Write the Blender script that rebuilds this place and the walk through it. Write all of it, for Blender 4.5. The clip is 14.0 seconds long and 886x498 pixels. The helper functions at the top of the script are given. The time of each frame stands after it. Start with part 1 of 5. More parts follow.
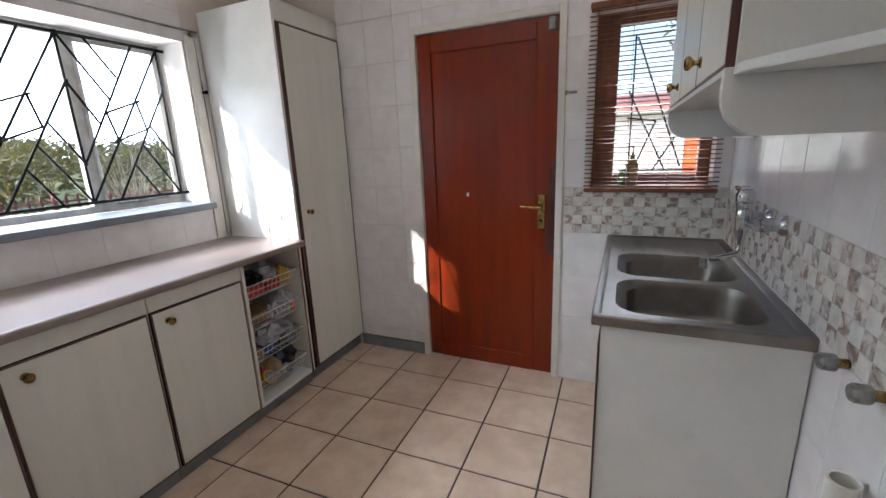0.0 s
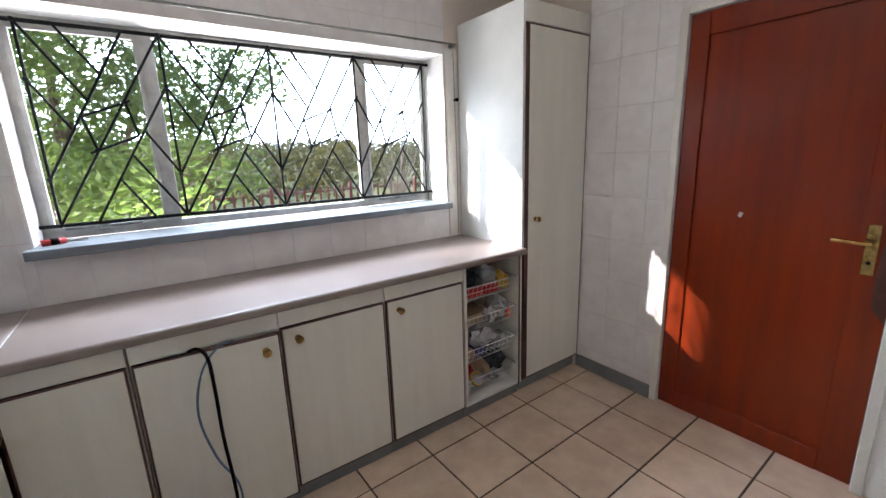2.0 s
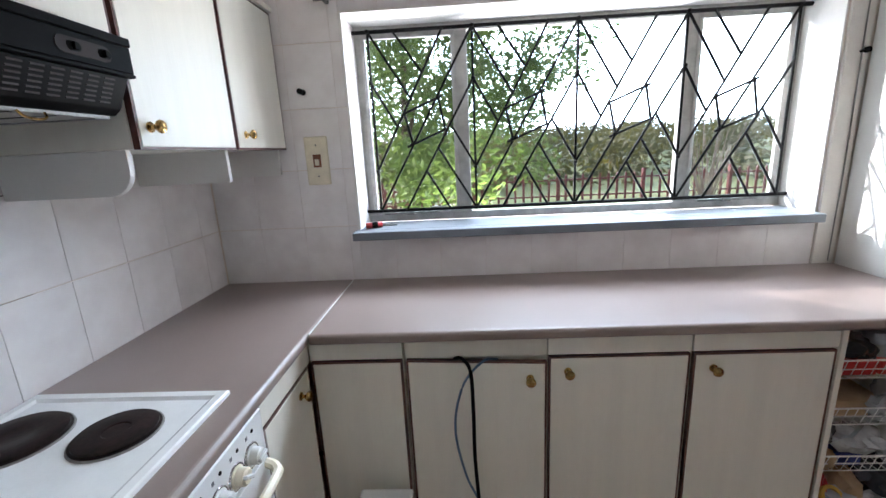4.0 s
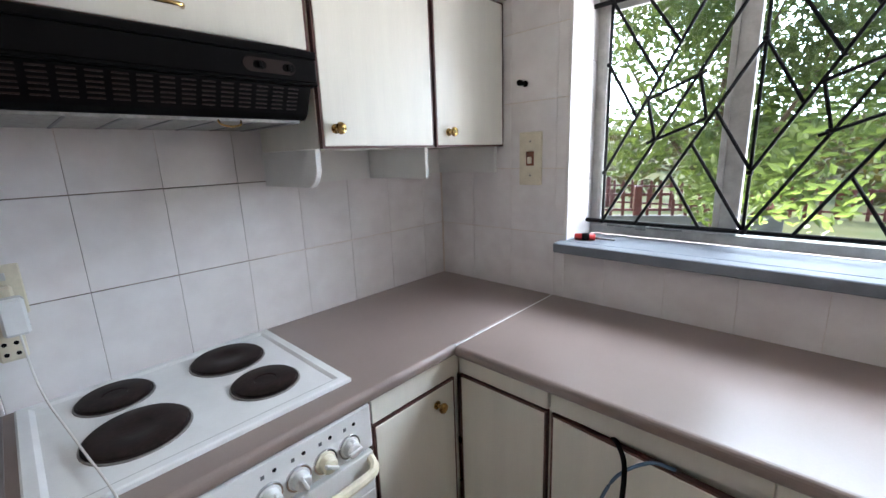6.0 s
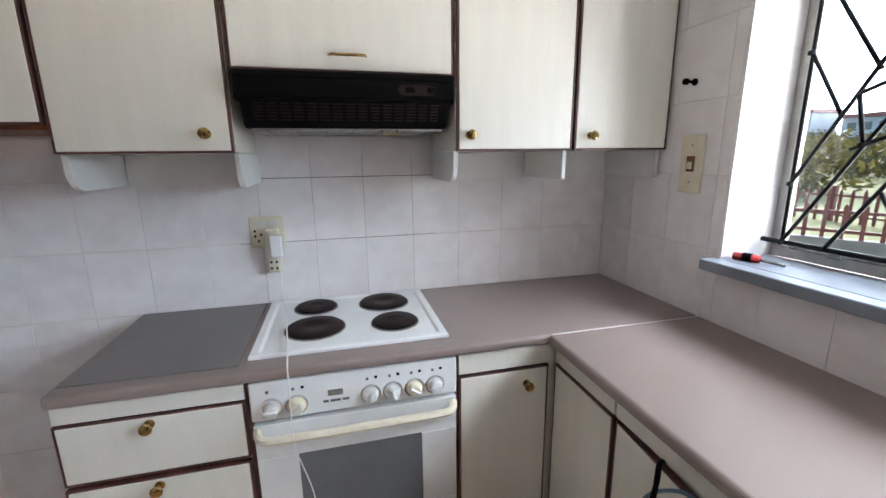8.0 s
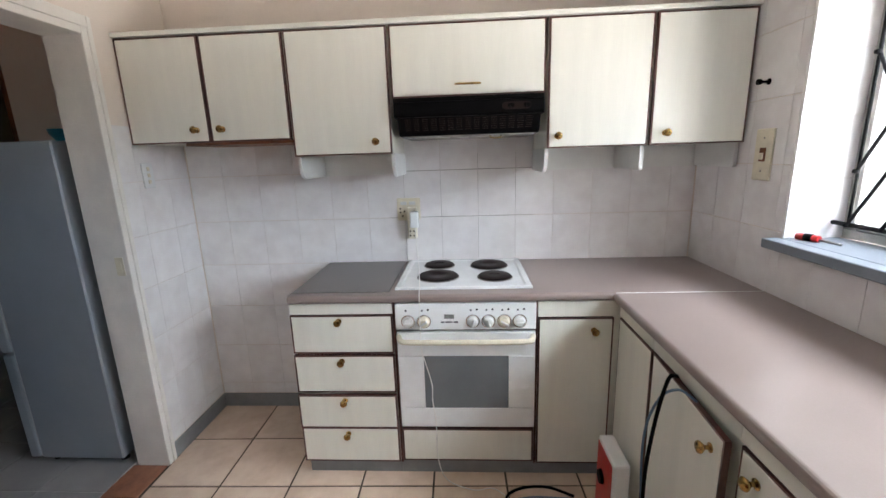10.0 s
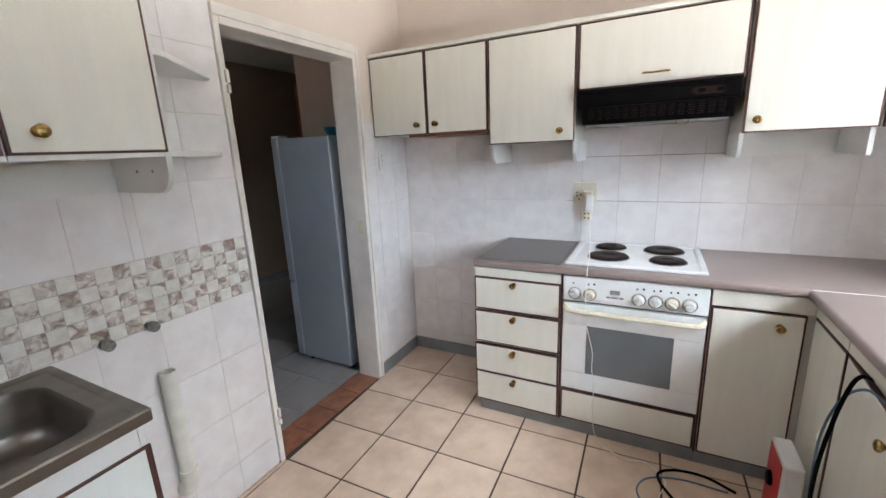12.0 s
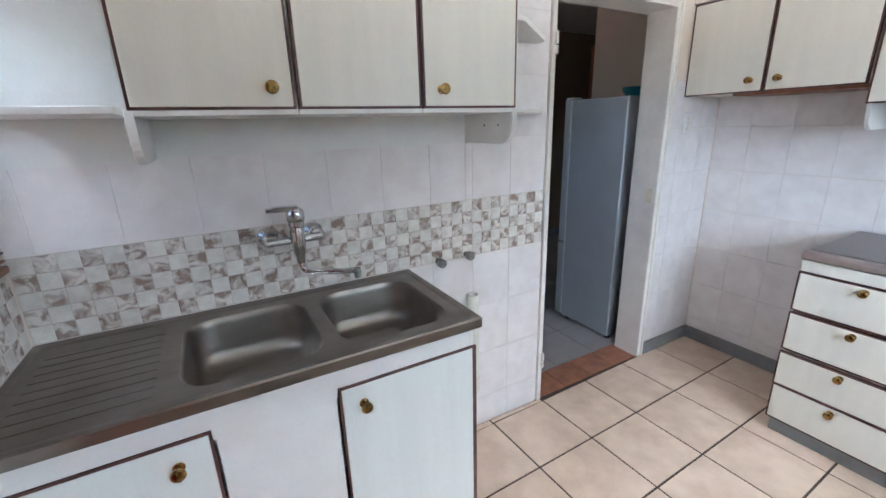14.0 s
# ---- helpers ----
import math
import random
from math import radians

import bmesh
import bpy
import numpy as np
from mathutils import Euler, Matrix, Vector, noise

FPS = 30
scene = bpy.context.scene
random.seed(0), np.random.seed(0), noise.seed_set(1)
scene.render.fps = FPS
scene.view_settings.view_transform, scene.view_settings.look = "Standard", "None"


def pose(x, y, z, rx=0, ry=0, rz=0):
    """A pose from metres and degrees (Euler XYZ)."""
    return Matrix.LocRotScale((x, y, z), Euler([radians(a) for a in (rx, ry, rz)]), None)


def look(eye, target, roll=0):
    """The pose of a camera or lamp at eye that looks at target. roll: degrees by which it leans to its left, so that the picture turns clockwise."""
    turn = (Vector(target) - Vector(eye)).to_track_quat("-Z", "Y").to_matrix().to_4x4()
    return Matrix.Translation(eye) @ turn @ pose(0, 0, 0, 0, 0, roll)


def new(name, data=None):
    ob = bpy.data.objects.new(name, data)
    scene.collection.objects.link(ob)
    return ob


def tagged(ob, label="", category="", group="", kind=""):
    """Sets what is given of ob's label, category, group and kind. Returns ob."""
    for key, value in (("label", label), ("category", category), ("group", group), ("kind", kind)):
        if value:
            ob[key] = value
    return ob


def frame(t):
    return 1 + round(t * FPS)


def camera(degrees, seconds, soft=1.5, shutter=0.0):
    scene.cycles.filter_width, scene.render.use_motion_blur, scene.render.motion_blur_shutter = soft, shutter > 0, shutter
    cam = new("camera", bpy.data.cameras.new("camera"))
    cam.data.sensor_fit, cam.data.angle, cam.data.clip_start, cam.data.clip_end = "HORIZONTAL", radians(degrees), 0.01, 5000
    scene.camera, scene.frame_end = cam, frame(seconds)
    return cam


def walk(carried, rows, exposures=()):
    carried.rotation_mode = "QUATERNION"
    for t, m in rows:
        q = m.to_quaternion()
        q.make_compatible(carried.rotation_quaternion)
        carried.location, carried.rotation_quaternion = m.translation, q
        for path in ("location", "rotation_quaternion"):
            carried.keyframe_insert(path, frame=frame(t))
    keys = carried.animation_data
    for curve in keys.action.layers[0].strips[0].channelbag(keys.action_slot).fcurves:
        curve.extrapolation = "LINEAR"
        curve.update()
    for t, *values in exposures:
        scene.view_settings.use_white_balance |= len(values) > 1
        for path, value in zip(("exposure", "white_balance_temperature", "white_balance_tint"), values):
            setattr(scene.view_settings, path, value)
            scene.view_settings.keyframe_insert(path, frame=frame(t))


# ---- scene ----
cam = camera(94.1, 14.0)
PATH = [
    (0, (0.886, 0.465, 1.404), (2.662, 1.251, 0.927), -2.3),
    (0.5, (0.896, 0.496, 1.407), (2.578, 1.477, 0.953), -2.2),
    (1, (0.932, 0.532, 1.415), (2.488, 1.707, 0.966), -2.0),
    (1.5, (0.984, 0.561, 1.424), (2.338, 1.966, 0.984), -1.9),
    (2, (1.032, 0.585, 1.44), (2.154, 2.179, 0.994), -2.0),
    (2.5, (1.064, 0.65, 1.45), (1.893, 2.412, 0.996), -2.2),
    (3, (1.084, 0.746, 1.453), (1.634, 2.613, 0.993), -2.5),
    (3.5, (1.098, 0.864, 1.46), (1.307, 2.799, 0.999), -2.8),
    (4, (1.104, 0.941, 1.47), (1.004, 2.885, 1.008), -2.9),
    (4.2, (1.112, 0.976, 1.476), (0.879, 2.906, 1.008), -2.9),
    (6.5, (1.435, 1.357, 1.481), (-0.118, 2.544, 1.059), -1.7),
    (7, (1.49, 1.413, 1.488), (-0.223, 2.359, 1.078), -1.3),
    (7.5, (1.599, 1.465, 1.489), (-0.232, 2.153, 1.07), -0.8),
    (8, (1.729, 1.499, 1.486), (-0.164, 1.979, 1.055), -0.7),
    (8.5, (1.867, 1.506, 1.493), (-0.06, 1.801, 1.047), -0.9),
    (10.8, (2.399, 1.623, 1.488), (0.484, 1.256, 1.042), -2.3),
    (11, (2.427, 1.645, 1.494), (0.531, 1.198, 1.041), -2.4),
    (11.5, (2.499, 1.639, 1.497), (0.676, 0.96, 1.034), -2.5),
    (12, (2.548, 1.592, 1.495), (0.824, 0.693, 1.026), -2.5),
    (12.5, (2.604, 1.506, 1.494), (1.039, 0.356, 1.016), -2.5),
    (13, (2.655, 1.451, 1.484), (1.277, 0.087, 0.991), -2.5),
    (13.5, (2.702, 1.439, 1.478), (1.567, -0.121, 0.951), -2.2),
    (14, (2.74, 1.469, 1.471), (1.812, -0.207, 0.898), -1.7),
]
EXPOSURES = [(0.0, 1.86, 6000, 14), (1.0, 1.90, 5950, 14), (2.5, 2.02, 6000, 14), (4.0, 1.84, 5850, 13), (6.5, 1.76, 6000, 14), (8.5, 1.90, 6100, 14),
             (11.0, 2.16, 6300, 14), (12.5, 2.38, 6050, 14), (14.0, 2.48, 5750, 13)]
walk(cam, [(t, look(*p)) for t, *p in PATH], exposures=EXPOSURES)

# ---- light ----
HAZE = 5.0                                                  # glow of the sky backdrop low over the garden, raised to light the room
SUN_WAY = Vector((1.0, -0.82, -0.72)).normalized()          # the way the sunlight travels
sky_world = bpy.data.worlds.new("daylight")
scene.world = sky_world
sky_world.use_nodes = True
wn = sky_world.node_tree
sky = wn.nodes.new("ShaderNodeTexSky")
sky.sky_type = "NISHITA"
sky.sun_disc = False
sky.sun_elevation = math.asin(-SUN_WAY.z)
sky.sun_rotation = math.atan2(-SUN_WAY.x, -SUN_WAY.y)
sky.air_density, sky.dust_density, sky.ozone_density = 1.0, 2.0, 1.0
wn.nodes["Background"].inputs["Strength"].default_value = 0.15
wn.links.new(sky.outputs[0], wn.nodes["Background"].inputs["Color"])
sun = new("sun", bpy.data.lights.new("sun", "SUN"))
sun.data.energy, sun.data.angle, sun.data.color = 2.8, radians(0.9), (1.0, 0.93, 0.83)
sun.rotation_euler = SUN_WAY.to_track_quat("-Z", "Y").to_euler()

def window_fill(place, target, wide, high, watts, colour):
    """An unseen lamp outside a window, added to brighten the room through it."""
    lamp = new("skylight_in_window", bpy.data.lights.new("skylight_in_window", "AREA"))
    lamp.data.shape, lamp.data.size, lamp.data.size_y = "RECTANGLE", wide, high
    lamp.data.energy, lamp.data.color = watts, colour
    lamp.matrix_world = look(place, target)


window_fill((1.95, 3.98, 2.95), (1.35, 1.2, 0.3), 2.3, 1.2, 102.0, (0.86, 0.94, 1.0))
window_fill((2.30, 5.1, 0.10), (1.35, 2.0, 2.3), 3.0, 1.6, 180.0, (1.0, 0.97, 0.92))       # fill lamp near the ground, added for light off the sunlit yard
window_fill((4.25, 0.38, 2.75), (2.3, 0.9, 0.6), 0.8, 0.8, 55.0, (0.86, 0.94, 1.0))


# ---- materials ----
def mat(name, col, rough=0.5, metal=0.0, var=0.06, scale=6.0, bump=0.0, bscale=120.0, stretch=(1, 1, 1), spec=0.5, rnd=0.0, col2=None, rvar=0.08, coat=0.0, thr=(0.35, 0.65), distort=0.0):
    """A painted, glazed or grained surface: a base colour with large and small variation, uneven gloss and fine relief."""
    m = bpy.data.materials.new(name)
    m.use_nodes = True
    nt = m.node_tree
    b = nt.nodes["Principled BSDF"]
    b.inputs["Metallic"].default_value = metal
    b.inputs["Specular IOR Level"].default_value = spec
    b.inputs["Coat Weight"].default_value = coat
    b.inputs["Coat Roughness"].default_value = 0.08
    tc = nt.nodes.new("ShaderNodeTexCoord")
    mp = nt.nodes.new("ShaderNodeMapping")
    mp.inputs["Scale"].default_value = stretch
    nt.links.new(tc.outputs["Object"], mp.inputs["Vector"])
    vec = mp.outputs[0]
    info = nt.nodes.new("ShaderNodeObjectInfo")
    if rnd:
        add = nt.nodes.new("ShaderNodeVectorMath")
        mul = nt.nodes.new("ShaderNodeMath")
        mul.operation, mul.inputs[1].default_value = "MULTIPLY", 37.0
        nt.links.new(info.outputs["Random"], mul.inputs[0])
        nt.links.new(vec, add.inputs[0])
        nt.links.new(mul.outputs[0], add.inputs[1])
        vec = add.outputs[0]
    big = nt.nodes.new("ShaderNodeTexNoise")
    big.inputs["Scale"].default_value, big.inputs["Detail"].default_value = scale, 6
    big.inputs["Distortion"].default_value = distort
    nt.links.new(vec, big.inputs["Vector"])
    fine = nt.nodes.new("ShaderNodeTexNoise")
    fine.inputs["Scale"].default_value, fine.inputs["Detail"].default_value = bscale, 4
    nt.links.new(vec, fine.inputs["Vector"])
    ramp = nt.nodes.new("ShaderNodeMapRange")
    ramp.inputs["From Min"].default_value, ramp.inputs["From Max"].default_value = thr
    nt.links.new(big.outputs["Fac"], ramp.inputs["Value"])
    mix = nt.nodes.new("ShaderNodeMix")
    mix.data_type = "RGBA"
    dark = col2 or tuple(c * (1 - 2 * var) for c in col)
    mix.inputs["A"].default_value, mix.inputs["B"].default_value = (*dark, 1), (*col, 1)
    nt.links.new(ramp.outputs[0], mix.inputs["Factor"])
    hsv = nt.nodes.new("ShaderNodeHueSaturation")
    val = nt.nodes.new("ShaderNodeMapRange")
    val.inputs["To Min"].default_value, val.inputs["To Max"].default_value = 1 - var, 1 + var
    nt.links.new(fine.outputs["Fac"], val.inputs["Value"])
    vv = val.outputs[0]
    if rnd:
        m2 = nt.nodes.new("ShaderNodeMath")
        m2.operation = "MULTIPLY_ADD"
        m2.inputs[1].default_value, m2.inputs[2].default_value = rnd, -rnd / 2
        nt.links.new(info.outputs["Random"], m2.inputs[0])
        m3 = nt.nodes.new("ShaderNodeMath")
        nt.links.new(vv, m3.inputs[0])
        nt.links.new(m2.outputs[0], m3.inputs[1])
        vv = m3.outputs[0]
    nt.links.new(vv, hsv.inputs["Value"])
    nt.links.new(mix.outputs["Result"], hsv.inputs["Color"])
    nt.links.new(hsv.outputs[0], b.inputs["Base Color"])
    rr = nt.nodes.new("ShaderNodeMapRange")
    rr.inputs["To Min"].default_value, rr.inputs["To Max"].default_value = max(0.02, rough - rvar), min(1, rough + rvar)
    nt.links.new(big.outputs["Fac"], rr.inputs["Value"])
    nt.links.new(rr.outputs[0], b.inputs["Roughness"])
    if bump:
        bp = nt.nodes.new("ShaderNodeBump")
        bp.inputs["Strength"].default_value, bp.inputs["Distance"].default_value = bump, 0.002
        nt.links.new(fine.outputs["Fac"], bp.inputs["Height"])
        nt.links.new(bp.outputs[0], b.inputs["Normal"])
    return m


def glass_mat(name, tint=(1, 1, 1), gloss=0.04):
    m = bpy.data.materials.new(name)
    m.use_nodes = True
    nt = m.node_tree
    nt.nodes.remove(nt.nodes["Principled BSDF"])
    tr, gl = nt.nodes.new("ShaderNodeBsdfTransparent"), nt.nodes.new("ShaderNodeBsdfGlossy")
    mx, fr = nt.nodes.new("ShaderNodeMixShader"), nt.nodes.new("ShaderNodeFresnel")
    tr.inputs["Color"].default_value = (*tint, 1)
    gl.inputs["Roughness"].default_value = gloss
    fr.inputs["IOR"].default_value = 1.35
    nt.links.new(fr.outputs[0], mx.inputs[0])
    nt.links.new(tr.outputs[0], mx.inputs[1])
    nt.links.new(gl.outputs[0], mx.inputs[2])
    nt.links.new(mx.outputs[0], nt.nodes["Material Output"].inputs[0])
    return m


M = dict(
    cream=mat("cream cabinet laminate", (0.79, 0.775, 0.69), 0.38, var=0.025, scale=5, bump=0.12, bscale=60, stretch=(4, 4, 0.35), rvar=0.06),
    white=mat("white painted board", (0.78, 0.78, 0.75), 0.5, var=0.03, scale=7, bump=0.1),
    sink_front=mat("pale green white laminate", (0.745, 0.785, 0.75), 0.36, var=0.025, scale=5, bump=0.1, bscale=60, stretch=(4, 4, 0.35), rvar=0.06),
    edging=mat("varnished dark wood edging", (0.125, 0.048, 0.036), 0.4, var=0.25, scale=14, bump=0.4, col2=(0.05, 0.019, 0.015), stretch=(1, 1, 0.6)),
    counter=mat("mauve brown worktop laminate", (0.27, 0.212, 0.19), 0.32, var=0.06, scale=3, bump=0.05, bscale=260, rvar=0.06, spec=0.65),
    mat_grey=mat("grey worktop sheet", (0.17, 0.155, 0.15), 0.4, var=0.08, scale=4, bump=0.1, bscale=200),
    tile=mat("white glazed wall tile", (0.83, 0.805, 0.795), 0.09, var=0.025, scale=9, bump=0.05, bscale=18, rnd=0.022, col2=(0.765, 0.73, 0.72), rvar=0.05),
    border_plain=mat("ivory border square", (0.78, 0.76, 0.71), 0.2, rvar=0.04, var=0.05, scale=30, bump=0.1, rnd=0.14, col2=(0.66, 0.63, 0.58)),
    border_pattern=mat("brown scrolled border square", (0.72, 0.68, 0.63), 0.2, rvar=0.04, var=0.06, scale=26, bump=0.1, rnd=0.16, col2=(0.31, 0.235, 0.19), thr=(0.39, 0.60), distort=1.1),
    grout=mat("light wall grout", (0.56, 0.52, 0.48), 0.9, var=0.12, scale=20, bump=0.5),
    dark_grout=mat("stained brown grout", (0.34, 0.28, 0.23), 0.9, var=0.2, scale=3.5, bump=0.5, col2=(0.10, 0.08, 0.065), thr=(0.40, 0.58)),
    plaster=mat("warm painted plaster", (0.74, 0.65, 0.57), 0.8, var=0.03, scale=3, bump=0.25, bscale=90),
    reveal=mat("white painted plaster", (0.82, 0.80, 0.77), 0.7, var=0.03, scale=5, bump=0.25, bscale=90),
    ceil=mat("white ceiling board", (0.82, 0.81, 0.78), 0.85, var=0.02, bump=0.2),
    floor_tile=mat("beige glazed floor tile", (0.735, 0.575, 0.44), 0.14, var=0.05, scale=8, bump=0.12, bscale=22, rnd=0.10, col2=(0.62, 0.46, 0.345), rvar=0.05),
    floor_grout=mat("dark brown floor grout", (0.085, 0.06, 0.046), 0.9, var=0.2, scale=30, bump=0.5),
    terracotta=mat("terracotta threshold tile", (0.36, 0.16, 0.09), 0.4, var=0.15, scale=16, bump=0.2, rnd=0.15, col2=(0.24, 0.10, 0.06)),
    hall_tile=mat("grey hall floor tile", (0.33, 0.32, 0.31), 0.4, var=0.07, scale=6, bump=0.1, rnd=0.06),
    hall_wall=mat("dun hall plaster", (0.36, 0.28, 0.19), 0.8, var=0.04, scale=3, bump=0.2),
    skirting=mat("grey painted skirting", (0.24, 0.25, 0.25), 0.45, var=0.1, scale=9, bump=0.15),
    sill=mat("grey painted sill", (0.20, 0.225, 0.255), 0.4, var=0.1, scale=9, bump=0.15),
    door=mat("varnished red hardwood", (0.235, 0.026, 0.0045), 0.22, spec=0.38, var=0.07, scale=2.5, bump=0.05, bscale=40, stretch=(6, 6, 0.5), col2=(0.175, 0.023, 0.0065), rvar=0.04),
    door_frame=mat("cream gloss frame paint", (0.79, 0.75, 0.69), 0.36, var=0.05, scale=8, bump=0.15, rvar=0.05),
    steel=mat("brushed stainless steel", (0.300, 0.274, 0.244), 0.36, 1.0, var=0.10, scale=7, bump=0.02, bscale=200, stretch=(1, 3, 3), rvar=0.05),
    chrome=mat("chrome", (0.62, 0.62, 0.63), 0.08, 1.0, var=0.02, rvar=0.04),
    brass=mat("aged brass", (0.60, 0.41, 0.15), 0.20, 1.0, var=0.16, scale=40, col2=(0.28, 0.18, 0.06), rvar=0.04),
    dull_metal=mat("dull grey metal", (0.36, 0.36, 0.34), 0.45, 1.0, var=0.2, scale=60),
    black=mat("black plastic", (0.0045, 0.0042, 0.0045), 0.45, var=0.2, scale=20, bump=0.05, spec=0.05),
    grille_black=mat("black painted iron", (0.008, 0.0075, 0.008), 0.6, var=0.3, scale=50, bump=0.3, spec=0.15),
    filter=mat("greasy grey filter mesh", (0.30, 0.29, 0.27), 0.5, 0.5, var=0.15, scale=60, bump=0.5),
    enamel=mat("white enamel", (0.80, 0.81, 0.80), 0.19, var=0.03, scale=12, bump=0.03, rvar=0.04),
    ivory=mat("ivory plastic", (0.73, 0.67, 0.52), 0.38, var=0.05, scale=30, bump=0.05),
    pale_plastic=mat("pale grey plastic", (0.66, 0.66, 0.64), 0.32, var=0.05, scale=30, bump=0.05),
    plate_iron=mat("dark cast iron hotplate", (0.026, 0.016, 0.014), 0.55, var=0.3, scale=30, bump=0.2, spec=0.14),
    oven_glass=mat("smoked grey oven glass", (0.15, 0.165, 0.17), 0.1, var=0.06, scale=6, coat=0.4),
    frame_paint=mat("grey white window paint", (0.62, 0.61, 0.57), 0.45, var=0.12, scale=20, bump=0.3),
    brown_frame=mat("brown stained wood", (0.24, 0.085, 0.035), 0.4, var=0.2, scale=9, bump=0.3, stretch=(4, 4, 0.5), col2=(0.14, 0.047, 0.02)),
    bamboo=mat("dark bamboo slat", (0.19, 0.085, 0.05), 0.5, var=0.25, scale=30, bump=0.3, rnd=0.3),
    fridge=mat("silver grey fridge paint", (0.38, 0.42, 0.455), 0.34, 0.3, var=0.04, scale=5, bump=0.05, bscale=220, rvar=0.05),
    pvc=mat("aged white pvc pipe", (0.74, 0.72, 0.64), 0.4, var=0.06, scale=14, bump=0.1),
    red=mat("red plastic", (0.55, 0.03, 0.03), 0.35, var=0.1, scale=20),
    blue=mat("blue plastic", (0.03, 0.06, 0.30), 0.4, var=0.15, scale=20),
    teal=mat("teal plastic", (0.02, 0.22, 0.30), 0.35, var=0.1, scale=20),
    yellow=mat("yellow cloth", (0.65, 0.42, 0.08), 0.7, var=0.1, scale=30, bump=0.4),
    card=mat("brown paper", (0.46, 0.33, 0.20), 0.75, var=0.1, scale=20, bump=0.3),
    bag=mat("crumpled clear white plastic", (0.46, 0.47, 0.49), 0.22, var=0.12, scale=25, bump=0.5, bscale=40),
    dark_bag=mat("crumpled dark plastic", (0.04, 0.045, 0.06), 0.25, var=0.2, scale=25, bump=0.5, bscale=40),
    wire=mat("white coated wire", (0.80, 0.80, 0.78), 0.35, var=0.04, scale=30),
    cable_blue=mat("blue grey cable", (0.10, 0.17, 0.27), 0.45, var=0.1, scale=30),
    lead=mat("white flex", (0.76, 0.74, 0.70), 0.4, var=0.04, scale=30),
    soot=mat("dark worn varnish", (0.10, 0.022, 0.010), 0.4, var=0.25, scale=14, bump=0.2),
    leaf=mat("broad green leaf", (0.095, 0.12, 0.045), 0.45, var=0.25, scale=1.2, col2=(0.05, 0.08, 0.024), spec=0.4),
    shrub=mat("olive shrub foliage", (0.14, 0.115, 0.04), 0.7, var=0.3, scale=0.16, col2=(0.055, 0.07, 0.032)),
    dry=mat("dry grey twigs", (0.26, 0.20, 0.16), 0.8, var=0.2, scale=2),
    bark=mat("grey brown bark", (0.17, 0.12, 0.085), 0.9, var=0.25, scale=12, bump=0.8, bscale=40, stretch=(2, 2, 0.4)),
    grass=mat("dry yellow green lawn", (0.20, 0.185, 0.05), 0.9, var=0.2, scale=0.5, bump=0.6, bscale=30, col2=(0.14, 0.17, 0.045)),
    fence=mat("red brown fence paint", (0.20, 0.045, 0.038), 0.5, var=0.15, scale=8, bump=0.2),
    house_wall=mat("white outside plaster", (0.80, 0.79, 0.76), 0.8, var=0.05, scale=2, bump=0.3),
    orange=mat("orange paint", (0.80, 0.13, 0.03), 0.5, var=0.06, scale=5, bump=0.1),
    render_grey=mat("grey rendered wall", (0.30, 0.29, 0.275), 0.85, var=0.12, scale=3, bump=0.4, bscale=50),
    roof=mat("red brown roof sheet", (0.36, 0.14, 0.11), 0.6, var=0.1, scale=4, bump=0.2),
    green=mat("green bottle plastic", (0.12, 0.30, 0.05), 0.3, var=0.1, scale=30),
    soap=mat("amber bottle plastic", (0.25, 0.20, 0.06), 0.3, var=0.1, scale=30),
    far_town=mat("pale far buildings", (0.62, 0.62, 0.62), 0.8, var=0.1, scale=0.2),
    vent=mat("dark brown vent slot", (0.018, 0.009, 0.007), 0.5, var=0.1, spec=0.2),
    ink=mat("grey printing", (0.12, 0.12, 0.13), 0.5, var=0.05),
    glass=glass_mat("clear window glass", (0.86, 0.88, 0.88)),
)
haze = bpy.data.materials.new("glowing sky backdrop")
haze.use_nodes = True
hb = haze.node_tree.nodes["Principled BSDF"]
hb.inputs["Base Color"].default_value, hb.inputs["Roughness"].default_value = (0.5, 0.5, 0.5, 1), 1.0
hb.inputs["Emission Color"].default_value, hb.inputs["Emission Strength"].default_value = (0.76, 0.89, 1.0, 1), HAZE
M["haze"] = haze
for key, glow in (("leaf", (0.22, 0.30, 0.06, 1)), ("shrub", (0.10, 0.085, 0.018, 1))):      # light shines through thin leaves
    nt = M[key].node_tree
    thin, both = nt.nodes.new("ShaderNodeBsdfTranslucent"), nt.nodes.new("ShaderNodeMixShader")
    thin.inputs["Color"].default_value, both.inputs[0].default_value = glow, 0.4
    nt.links.new(nt.nodes["Principled BSDF"].outputs[0], both.inputs[1])
    nt.links.new(thin.outputs[0], both.inputs[2])
    nt.links.new(both.outputs[0], nt.nodes["Material Output"].inputs[0])

# ---- building helpers ----
BASE = {}


def bm_box(bm, x0, y0, z0, x1, y1, z1, bevel=0.0, seg=1):
    vs = [bm.verts.new((x, y, z)) for x in (x0, x1) for y in (y0, y1) for z in (z0, z1)]
    fs = [bm.faces.new([vs[i] for i in q]) for q in ((0, 1, 3, 2), (4, 6, 7, 5), (0, 4, 5, 1), (2, 3, 7, 6), (0, 2, 6, 4), (1, 5, 7, 3))]
    if bevel:
        es = list({e for f in fs for e in f.edges})
        bmesh.ops.bevel(bm, geom=es, offset=bevel, segments=seg, affect="EDGES", profile=0.5)
    return bm


